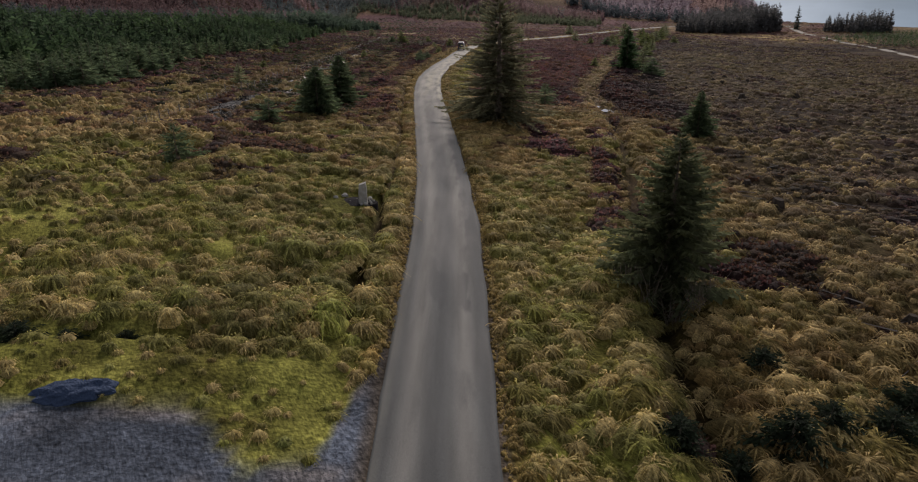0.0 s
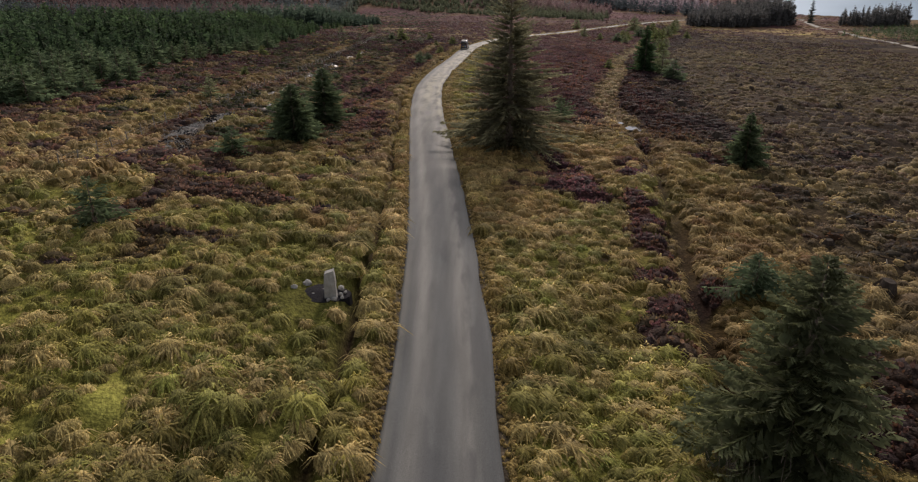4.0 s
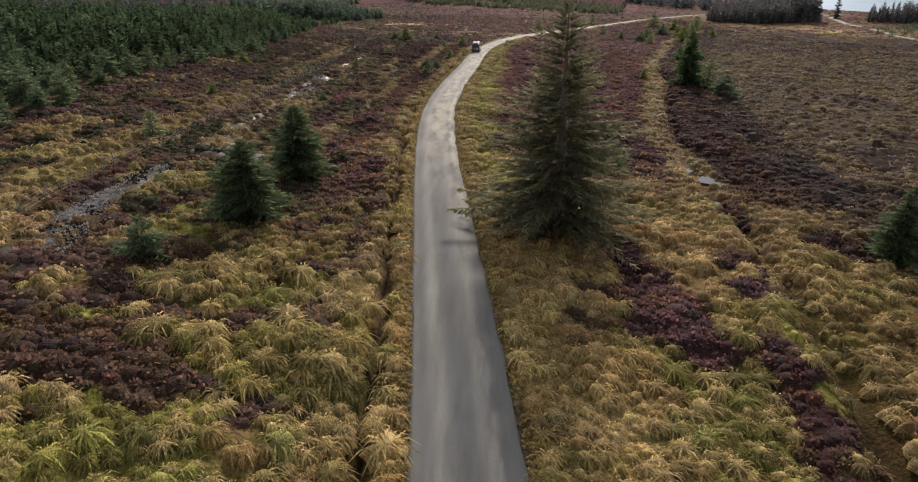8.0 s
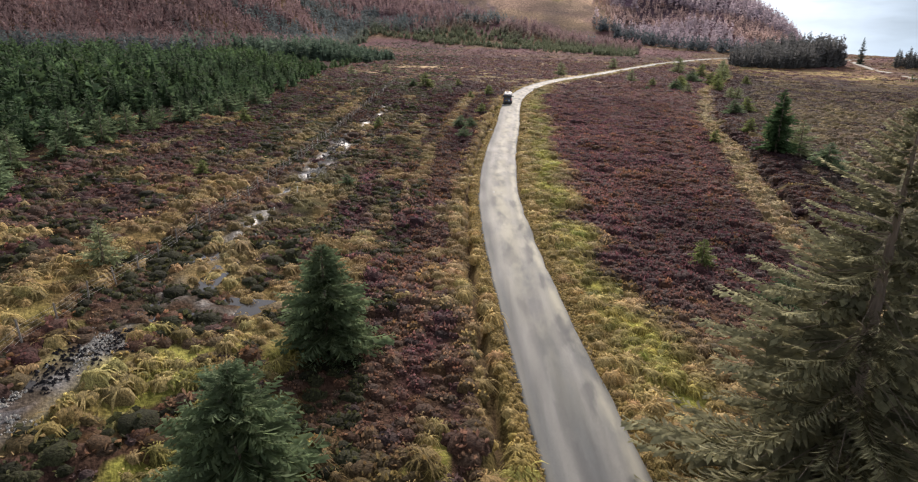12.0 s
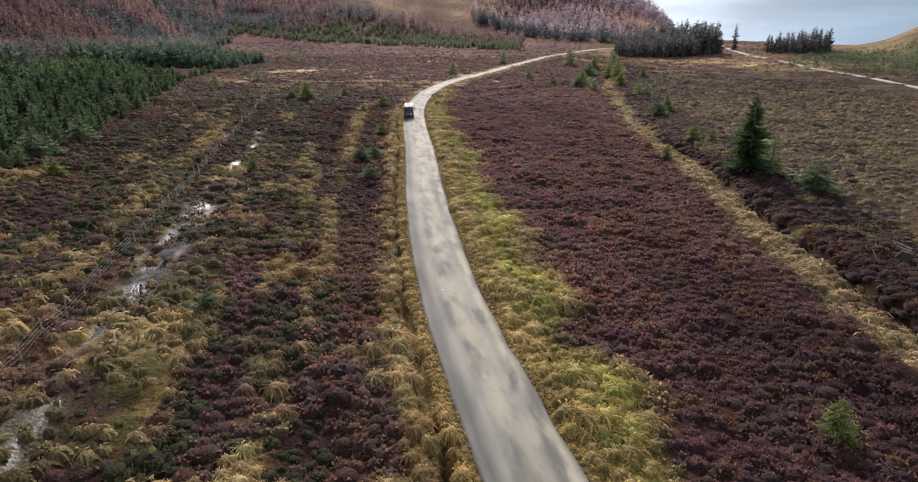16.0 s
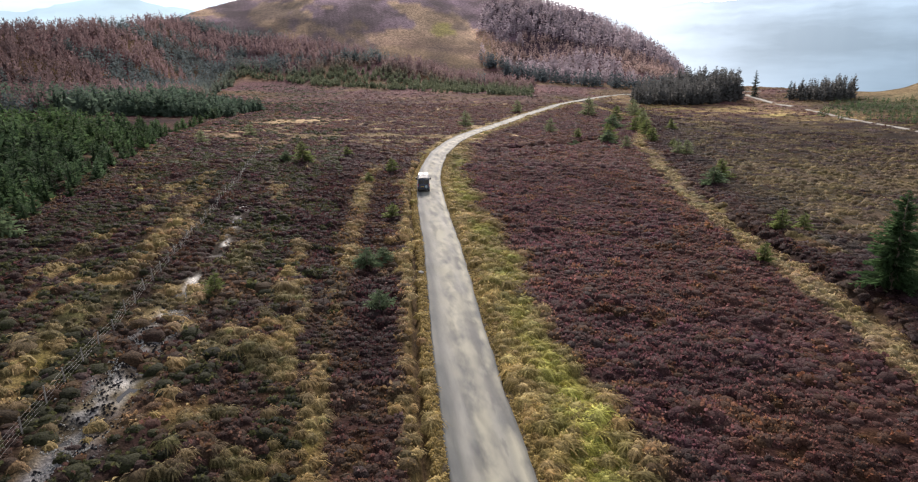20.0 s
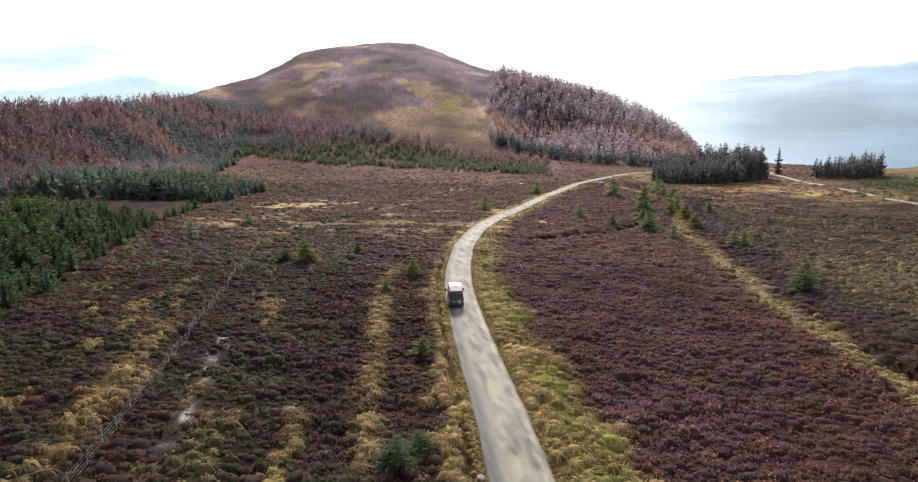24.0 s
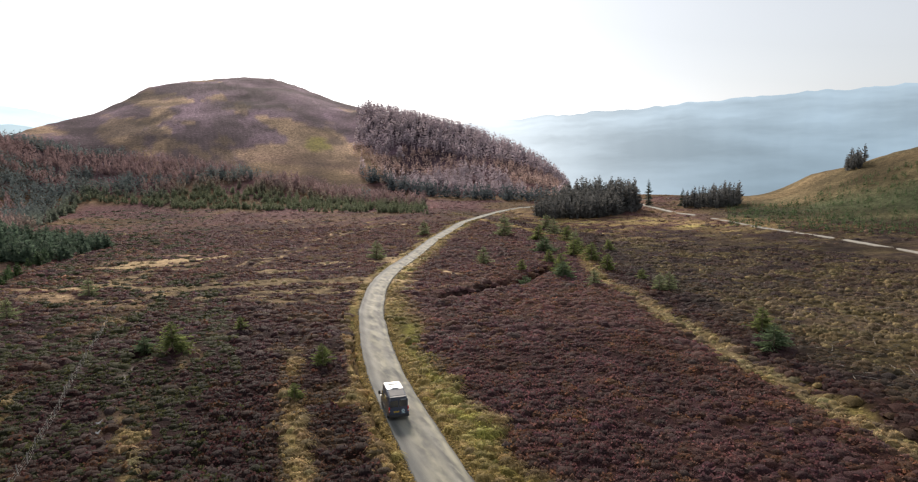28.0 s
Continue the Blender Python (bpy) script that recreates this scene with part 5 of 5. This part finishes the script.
single("standing_stone", bm, M_STONE, pose(-5.95, 23.35, float(land(-5.95, 23.35)) + 0.1, 0, 0, 5), "upright pale grey marker stone with a tapered top", "stone")
for k, (x, y, s) in enumerate([(-8.0, 24.1, 0.2), (-7.45, 24.65, 0.25), (-5.6, 24.3, 0.2), (-5.5, 23.6, 0.13), (-5.75, 22.95, 0.16), (-6.0, 22.85, 0.12), (-5.35, 23.2, 0.12), (-6.9, 23.5, 0.07), (-6.5, 24.1, 0.06), (-5.3, 23.9, 0.11)]):
    single("edging_stone", boulder_bm(s, s * 0.8, s * 0.75, k), M_STONE, pose(x, y, float(land(x, y)) + 0.12 + s * 0.3, rz=k * 50), "rough pale stone edging the gravel bed", "stone", "stones round the gravel bed")
# stones at the culvert beside the road
for k, (x, y, s) in enumerate([(-8.0, 124.4, 0.5), (-7.6, 125.1, 0.35), (-4.4, 160.5, 0.3)]):
    single("culvert_stone", boulder_bm(s, s * 0.8, s * 0.6, k + 20), M_STONE, pose(x, y, float(ground_z(x, y)) + s * 0.25, rz=k * 70), "grey boulder lying at the ditch edge", "stone")

# heap of dark chippings and loose stones on the lay-by
hx, hy = -12.9, -1.9
bm = bmesh.new()
bmesh.ops.create_icosphere(bm, subdivisions=4, radius=1)
for v in bm.verts:
    n = 1 + 0.25 * noise.noise(v.co * 2.5) + 0.08 * noise.noise(v.co * 9)
    v.co = Vector((v.co.x * 1.4 * n, v.co.y * 0.7 * n, max(v.co.z, -0.3) * 0.42 * n + 0.05 * noise.noise(v.co * 14)))
single("spoil_mound", bm, M_SLATE, pose(hx, hy, float(land(hx, hy)), rz=15), "low heap of dark blue-grey chippings", "gravel")


def chips(name, x, y, size, mat, label):
    z = ground_z(x, y)
    base = np.array([(1, 0, 0), (-0.5, 0.8, 0), (-0.5, -0.8, 0), (0, 0, 0.9), (0, 0, -0.5)])
    f = np.array([(0, 1, 3), (1, 2, 3), (2, 0, 3)])
    a = rng.uniform(0, 6.28, len(x))
    c, s = np.cos(a)[:, None], np.sin(a)[:, None]
    sz = size[:, None]
    v = np.stack([(base[:, 0] * c - base[:, 1] * s) * sz + x[:, None], (base[:, 0] * s + base[:, 1] * c) * sz + y[:, None], base[:, 2] * sz + z[:, None]], -1)
    ob = new(name, mesh_from(name, v.reshape(-1, 3), (f[None] + (np.arange(len(x)) * 5)[:, None, None]).reshape(-1, 3)))
    ob.data.materials.append(mat)
    tagged(ob, label, "gravel", kind="stuff")


x, y = rng.uniform(-20, -2.1, 14000), rng.uniform(-9, 3, 14000)
ok = (layby(x, y) > 0.5) & (fbm(x, y, 2.5, 95) > 0.47)
chips("loose_chippings", x[ok], y[ok], rng.uniform(0.012, 0.03, ok.sum()), M_GRAVEL, "loose dark chippings on the lay-by")

M_STAKE, nodes, links, b = material("white_painted_wood", 0.6)
links.new(blend(nodes, links, noise_node(nodes, links, 9.0, 4.0), (0.62, 0.61, 0.57), (0.82, 0.81, 0.78)), b.inputs["Base Color"])

# ---- fence ----
FENCE_Y, FENCE_X = [44, 61, 77, 110, 146, 193, 268], [-31.3, -31.3, -30.8, -29.3, -29.3, -30.1, -32.0]
fence = thing("fence", pose(-30, 150, float(land(-30, 150))), "old post and wire fence along the wet track", "fence")
inv = fence.matrix_world.inverted()
ys = np.arange(44, 268, 3.0)
bm = bmesh.new()
bmesh.ops.create_cone(bm, cap_ends=True, segments=8, radius1=0.055, radius2=0.05, depth=1.6, matrix=Matrix.Translation((0, 0, 0.45)))
bmesh.ops.bevel(bm, geom=[e for e in bm.edges if e.verts[0].co.z > 1 and e.verts[1].co.z > 1], offset=0.02, segments=1, affect="EDGES")
post_me = bpy.data.meshes.new("post")
bm.to_mesh(post_me)
bm.free()
post_me.materials.append(M_POST)
tops = []
for k, y in enumerate(ys):
    y += random.uniform(-0.3, 0.3)
    x = float(np.interp(y, FENCE_Y, FENCE_X))
    z = float(ground_z(x, y))
    p = part("post", post_me, M_POST, fence)
    p.matrix_local = inv @ pose(x, y, z, random.uniform(-6, 6), random.uniform(-6, 6), random.uniform(0, 360)) @ Matrix.Diagonal((1, 1, random.uniform(0.85, 1.05), 1))
    tops.append((x, y, z))
for lift in (0.25, 0.5, 0.75, 1.0):
    cu = bpy.data.curves.new("wire", "CURVE")
    cu.dimensions, cu.bevel_depth, cu.bevel_resolution = "3D", 0.0065, 0
    sp = cu.splines.new("POLY")
    sp.points.add(len(tops) - 1)
    for q, (x, y, z) in zip(sp.points, tops):
        q.co = (x + 0.06, y, z + lift + random.uniform(-0.03, 0.03), 1)
    tmp = bpy.data.objects.new("wire", cu)
    me = bpy.data.meshes.new_from_object(tmp)
    bpy.data.objects.remove(tmp)
    w = part("wire", me, M_WIRE, fence)
    w.matrix_local = inv

# ---- white marker stakes near the wet track ----
for x, y, h in ((-25.2, 105.3, 1.1), (-25.6, 98.5, 0.6), (-25.0, 91.0, 0.55)):
    bm = box_bm(-0.04, 0.04, -0.035, 0.035, -0.3, h * 0.8, 0.012)
    for v in bm.verts:
        v.co.x += 0.05 * v.co.z
    single("marker_stake", bm, M_STAKE, pose(x, y, float(ground_z(x, y)), 4, 3, 30), "short white painted stake in wet ground", "stake", "white stakes")

# ---- bare shrubs by the drain, faint chalk marks on the road ----
def twigs_mesh(seed, height, count):
    r = np.random.default_rng(seed)
    vs, fs = [], []
    for _ in range(count):
        a, lean = r.uniform(0, math.tau), r.uniform(0.1, 0.7)
        p = np.array((r.normal(0, 0.18), r.normal(0, 0.18), -0.1))
        way = np.array((math.cos(a) * lean, math.sin(a) * lean, 1.0))
        ln, w = height * r.uniform(0.5, 1.0), 0.014
        for k in range(4):
            q = p + way * ln / 4
            side = np.cross(way, (math.sin(a), -math.cos(a), 0.3))
            side = side / np.linalg.norm(side) * w
            up = np.cross(way, side)
            up = up / np.linalg.norm(up) * w
            n = len(vs)
            vs += [p + side, p - 0.5 * side + up, p - 0.5 * side - up, q + 0.75 * side, q - 0.4 * side + 0.75 * up, q - 0.4 * side - 0.75 * up]
            fs += [(n, n + 1, n + 4, n + 3), (n + 1, n + 2, n + 5, n + 4), (n + 2, n, n + 3, n + 5)]
            p, w = q, w * 0.75
            way = way + r.normal(0, 0.25, 3)
    return mesh_from("bare_shrub", np.array(vs), np.array(fs))


M_TWIG, nodes, links, b = material("grey_twigs", 0.85)
geo = nodes.new("ShaderNodeNewGeometry")
links.new(blend(nodes, links, geo.outputs["Random Per Island"], (0.16, 0.12, 0.09), (0.38, 0.31, 0.24)), b.inputs["Base Color"])
for k, (x, y, h) in enumerate([(10.4, 8.6, 2.2), (11.6, 7.7, 1.9), (12.7, 8.3, 2.0), (9.6, 9.8, 1.6), (13.6, 9.4, 1.7), (18.4, 27.8, 1.4), (15.6, 26.2, 1.3), (20.6, 60.2, 1.3), (22.3, 66.5, 1.4)]):
    me = twigs_mesh(300 + k, h, 46)
    me.materials.append(M_TWIG)
    ob = new("bare_shrub", me)
    ob.matrix_world = pose(x, y, float(ground_z(x, y)))
    tagged(ob, "leafless grey-brown shrub of thin upright twigs", "shrub", "bare shrubs by the drain")
M_CHALK, nodes, links, b = material("white_road_paint", 0.8)
links.new(blend(nodes, links, noise_node(nodes, links, 14.0, 4.0), (0.3, 0.3, 0.29), (0.8, 0.8, 0.78)), b.inputs["Base Color"])
for x, y, w, d in ((-5.45, 112.6, 0.22, 0.16), (-5.1, 112.62, 0.12, 0.07), (-4.9, 112.55, 0.16, 0.06), (-4.62, 112.6, 0.05, 0.2), (-4.45, 112.6, 0.05, 0.2)):
    z = float(land(x, y)) + 0.05 + 0.06 * (1 - ((x - float(road_x(y))) / HALF) ** 2)
    single("road_mark", box_bm(-w / 2, w / 2, -d / 2, d / 2, -0.02, 0.012, 0.004), M_CHALK, pose(x, y, z, rz=random.uniform(-12, 12)), "small worn white survey mark painted on asphalt", "road mark", "marks on the road")

# ---- felled ground: brash, stumps, bleached roots ----
M_DEAD, nodes, links, b = material("bleached_deadwood", 0.9)
geo = nodes.new("ShaderNodeNewGeometry")
links.new(blend(nodes, links, geo.outputs["Random Per Island"], (0.06, 0.048, 0.04), (0.34, 0.30, 0.26)), b.inputs["Base Color"])


def sticks(x, y, lo, hi, girth):
    n = len(x)
    a, ln = rng.uniform(0, np.pi, n), rng.uniform(lo, hi, n)
    tilt = rng.normal(0, 0.12, n)
    z = ground_z(x, y) + rng.uniform(0.05, 0.3, n)
    d = np.stack([np.cos(a), np.sin(a), tilt], -1) * ln[:, None] / 2
    s = np.stack([-np.sin(a), np.cos(a), 0 * a], -1) * girth
    u = np.array((0, 0, girth * 1.5))
    c = np.stack([x, y, z], -1)
    v = np.stack([c - d - s, c - d + s, c - d + u, c + d - s * 0.5, c + d + s * 0.5, c + d + u * 0.5], 1)
    f = np.array([(0, 3, 5), (0, 5, 2), (1, 2, 5), (1, 5, 4), (0, 1, 4), (0, 4, 3)])
    return v.reshape(-1, 3), (f[None] + (np.arange(n) * 6)[:, None, None]).reshape(-1, 3)


x, y = jitter(8, 120, -8, 300, 2.1)
g = x - drain_x(y)
ok = (g > 5) & (rng.random(len(x)) < step(5, 14, g) * 0.7) & (np.abs(x) < 26 + 0.75 * (y + 22)) & (fbm(x, y, 9, 97) > 0.42)
v, f = sticks(x[ok], y[ok], 0.8, 3.6, 0.035)
brash = new("brash", mesh_from("brash", v, f))
brash.data.materials.append(M_DEAD)
tagged(brash, "grey branches left lying after felling", "branches", kind="stuff")


def stump_bm(seed):
    r = random.Random(seed)
    bm = bmesh.new()
    bmesh.ops.create_cone(bm, cap_ends=True, segments=12, radius1=0.34, radius2=0.22, depth=0.6, matrix=Matrix.Translation((0, 0, 0.2)))
    for v in bm.verts:
        v.co.x += 0.04 * noise.noise(v.co * 5 + Vector((seed, 0, 0)))
        if v.co.z < 0:
            k = 1.25 + 0.45 * math.sin(5 * math.atan2(v.co.y, v.co.x) + seed)
            v.co.x *= k
            v.co.y *= k
    for _ in range(5):
        a = r.uniform(0, 6.28)
        m = Matrix.Translation((0.4 * math.cos(a), 0.4 * math.sin(a), 0.05)) @ Euler((0, radians(100), a)).to_matrix().to_4x4()
        bmesh.ops.create_cone(bm, cap_ends=False, segments=5, radius1=0.1, radius2=0.02, depth=0.8, matrix=m)
    return bm


rs = random.Random(4)
first = None
for k in range(46):
    y = rs.uniform(2, 150)
    x = float(drain_x(y)) + rs.uniform(7, 42)
    m = pose(x, y, float(ground_z(x, y)), rs.uniform(-12, 12), rs.uniform(-12, 12), rs.uniform(0, 360)) @ Matrix.Scale(rs.uniform(0.8, 1.7), 4)
    if first is None:
        first = single("tree_stump", stump_bm(3), M_STUMP, m, "dark weathered stump on felled ground", "stump", "stumps on felled ground")
    else:
        copy_thing(first, m)

# ---- camper van ----
def paint(name, color, rough=0.3, coat=0.6):
    m, nodes, links, b = material(name, rough)
    n1 = noise_node(nodes, links, 3.0, 5.0)
    links.new(blend(nodes, links, n1, color, tuple(c * 0.8 + 0.02 for c in color)), b.inputs["Base Color"])
    links.new(remap(nodes, links, n1, rough, rough + 0.15), b.inputs["Roughness"])
    b.inputs["Coat Weight"].default_value = coat
    return m


M_NAVY, M_WHITE, M_TRIM = paint("navy_paint", (0.026, 0.04, 0.082)), paint("white_paint", (0.78, 0.78, 0.76)), paint("black_plastic", (0.02, 0.02, 0.022), 0.55, 0.0)
M_GLASS = paint("dark_glass", (0.012, 0.014, 0.018), 0.06, 1.0)
M_LAMP, M_AMBER = paint("red_lamp", (0.5, 0.015, 0.01), 0.15), paint("clear_lamp", (0.75, 0.72, 0.7), 0.15)
M_PLATE, M_INK, M_DECAL = paint("yellow_plate", (0.75, 0.5, 0.03), 0.4, 0.0), paint("plate_ink", (0.02, 0.02, 0.02), 0.5, 0.0), paint("pale_blue_decal", (0.5, 0.65, 0.72), 0.4, 0.0)
M_TYRE, M_RIM = paint("tyre_rubber", (0.018, 0.018, 0.018), 0.85, 0.0), paint("alloy", (0.45, 0.45, 0.46), 0.35, 0.3)

VY = 206.5
vx_ = float(road_x(VY)) - 1.05
slope_x = float(road_x(VY + 4) - road_x(VY - 2)) / 6
zr, zf = float(land(vx_, VY)), float(land(vx_ + slope_x * 4, VY + 4))
van = thing("camper_van", pose(vx_, VY, zr + 0.09, math.degrees(math.atan2(zf - zr, 4)), 0, -math.degrees(math.atan(slope_x))), "dark navy camper van with a white roof on the road", "van")


def loft(sections):
    """A skin over cross-sections, each a ring of points at one length."""
    bm = bmesh.new()
    rings = [[bm.verts.new((x, y, z)) for x, z in ring] for y, ring in sections]
    n = len(rings[0])
    for p, q in zip(rings, rings[1:]):
        for k in range(n):
            bm.faces.new((p[k], p[(k + 1) % n], q[(k + 1) % n], q[k]))
    bm.faces.new(rings[0])
    bm.faces.new(list(reversed(rings[-1])))
    bmesh.ops.recalc_face_normals(bm, faces=bm.faces)
    for f in bm.faces:
        f.smooth = True
    return bm


def hull(w0, w1, z0, z1, lean=0.1):
    """Half-width at sill and at roof, heights: a rounded ring."""
    pts = [(w0 * 0.92, z0), (w0, z0 + 0.12), (w0, z0 + 0.55), (w0 * 0.5 + w1 * 0.5, z0 + (z1 - z0) * 0.6), (w1, z1 - 0.16), (w1 - 0.06, z1 - 0.05), (w1 - 0.17, z1)]
    return pts + [(-x, z) for x, z in reversed(pts)]


body = loft([(-0.02, hull(0.95, 0.80, 0.42, 2.20)), (0.05, hull(1.0, 0.86, 0.36, 2.28)), (0.30, hull(1.02, 0.89, 0.34, 2.34)), (1.62, hull(1.025, 0.90, 0.34, 2.57)), (2.2, hull(1.025, 0.90, 0.34, 2.6)), (3.9, hull(1.025, 0.90, 0.34, 2.58)),
             (4.35, hull(1.02, 0.86, 0.34, 2.45)), (4.75, hull(1.01, 0.84, 0.34, 2.1)), (5.15, hull(1.0, 0.9, 0.34, 1.5)), (5.6, hull(0.97, 0.86, 0.36, 1.2)), (5.92, hull(0.86, 0.74, 0.4, 0.95)), (5.99, hull(0.74, 0.64, 0.46, 0.8))])
body = part("body", body, M_NAVY, van)


def slab(name, x0, x1, y0, y1, z0, z1, mat, parent, label="", bevel=0.015):
    return part(name, box_bm(x0, x1, y0, y1, z0, z1, bevel), mat, parent, label)


slab("roof_panel", -0.82, 0.82, 1.75, 4.2, 2.585, 2.63, M_WHITE, van, "white front half of the roof", 0.02)
M_MATT = paint("dull_navy_paint", (0.02, 0.028, 0.05), 0.6, 0.0)
rear_roof = part("rear_roof_panel", box_bm(-0.76, 0.76, -0.63, 0.63, -0.02, 0.02, 0.015), M_MATT, van, "dull dark navy sloping rear half of the roof")
rear_roof.matrix_local = pose(0, 0.98, 2.475, math.degrees(math.atan2(0.23, 1.32)), 0, 0)
light1 = slab("roof_light", -0.48, 0.48, 3.25, 3.6, 2.625, 2.70, M_RIM, van, "grey framed roof light", 0.03)
slab("roof_light", -0.33, 0.33, 1.85, 2.15, 2.625, 2.70, M_RIM, van, "grey framed roof light", 0.03)
bm = bmesh.new()
bmesh.ops.create_uvsphere(bm, u_segments=14, v_segments=8, radius=0.14)
bmesh.ops.scale(bm, vec=(1, 1, 0.45), verts=bm.verts)
bmesh.ops.translate(bm, vec=(-0.35, 2.65, 2.64), verts=bm.verts)
part("roof_vent", bm, M_WHITE, van)
slab("spoiler", -0.83, 0.83, -0.14, 0.3, 2.31, 2.37, M_MATT, van, "", 0.025)
for s in (-1, 1):
    door = slab("rear_door", *sorted((s * 0.012, s * 0.90)), -0.055, -0.01, 0.62, 2.17, M_NAVY, van, "", 0.012)
    slab("window", *sorted((s * 0.06, s * 0.82)), -0.075, -0.05, 1.38, 2.02, M_GLASS, door, "black tinted glass", 0.01)
    slab("hinge", *sorted((s * 0.88, s * 0.93)), -0.08, -0.04, 1.2, 1.3, M_TRIM, door)
    lamp = slab("tail_lamp", *sorted((s * 0.86, s * 1.0)), -0.08, 0.08, 0.86, 1.40, M_LAMP, van, "tall red tail lamp", 0.03)
    slab("lens", *sorted((s * 0.88, s * 0.99)), -0.09, -0.07, 0.95, 1.08, M_AMBER, lamp, "clear reversing lens", 0.008)
    mirror = slab("mirror", *sorted((s * 1.1, s * 1.32)), 4.55, 4.72, 1.35, 1.72, M_TRIM, van, "", 0.04)
    slab("mirror_arm", *sorted((s * 0.95, s * 1.14)), 4.58, 4.66, 1.38, 1.44, M_TRIM, mirror)
    slab("side_window", *sorted((s * 0.955, s * 0.985)), 1.2, 2.5, 1.55, 2.05, M_GLASS, van, "", 0.01)
    slab("cab_window", *sorted((s * 0.95, s * 0.985)), 3.75, 4.5, 1.35, 1.95, M_GLASS, van, "", 0.01)
    slab("side_trim", *sorted((s * 1.015, s * 1.045)), 1.5, 4.2, 0.62, 0.78, M_TRIM, van, "", 0.01)
    for wy in (1.05, 4.95):
        wheel = part("wheel", box_bm(-0.01, 0.01, -0.01, 0.01, -0.01, 0.01), M_RIM, van)
        wheel.matrix_local = pose(s * 0.92, wy, 0.34, 0, 90, 0)
        bm = bmesh.new()
        bmesh.ops.create_cone(bm, cap_ends=True, segments=28, radius1=0.345, radius2=0.345, depth=0.22)
        bmesh.ops.bevel(bm, geom=[e for e in bm.edges if abs(e.verts[0].co.z - e.verts[1].co.z) < 0.01], offset=0.035, segments=2, affect="EDGES")
        part("tyre", bm, M_TYRE, wheel)
        bm = bmesh.new()
        bmesh.ops.create_cone(bm, cap_ends=True, segments=20, radius1=0.21, radius2=0.19, depth=0.235)
        part("rim", bm, M_RIM, wheel)
slab("bumper", -1.0, 1.0, -0.14, 0.1, 0.36, 0.60, M_TRIM, van, "", 0.04)
plate = slab("number_plate", -0.50, 0.02, -0.09, -0.065, 0.84, 0.96, M_PLATE, van, "yellow rear plate with dark bars", 0.006)
for k in range(6):
    slab("bar", -0.46 + k * 0.078, -0.42 + k * 0.078, -0.094, -0.088, 0.87, 0.93, M_INK, plate, "", 0.0)
bm = bmesh.new()
bmesh.ops.create_cone(bm, cap_ends=True, segments=20, radius1=0.17, radius2=0.17, depth=0.012, matrix=pose(0.42, -0.066, 0.95, 90, 0, 0))
logo = part("decal", bm, M_DECAL, van, "round pale blue badge with a bar below")
slab("decal_mark", 0.36, 0.48, -0.078, -0.071, 0.9, 0.98, M_NAVY, logo, "", 0.004)
slab("decal_bar", 0.26, 0.62, -0.072, -0.06, 0.69, 0.75, M_DECAL, logo, "", 0.004)
slab("lettering_bar", 0.22, 0.78, -0.085, -0.05, 2.07, 2.12, M_RIM, van, "faint grey line of lettering", 0.004)
bm = box_bm(-0.76, 0.76, -0.01, 0.01, -0.42, 0.42, 0.01)
screen = part("windscreen", bm, M_GLASS, van)
screen.matrix_local = pose(0, 4.98, 1.78, 52 - 90, 0, 0)

# stones and peat clods washed out along the wet track
y = np.r_[rng.uniform(52, 74, 5200), rng.uniform(108, 152, 5200)]
x = wet_x(y) + rng.normal(0, 0.85, len(y))
ok = fbm(x, y * 0.6, 1.6, 131, 2) > 0.46
chips("washed_stones", x[ok], y[ok], rng.uniform(0.03, 0.1, ok.sum()), M_STONE, "pale wet stones washed out along the track")
y = np.r_[rng.uniform(52, 74, 1500), rng.uniform(108, 152, 1800)]
x = wet_x(y) + rng.normal(0, 1.0, len(y))
ok = fbm(x, y * 0.6, 1.4, 137, 2) > 0.5
chips("peat_clods", x[ok], y[ok], rng.uniform(0.06, 0.16, ok.sum()), M_BED, "black peat clods lying in the wet track")
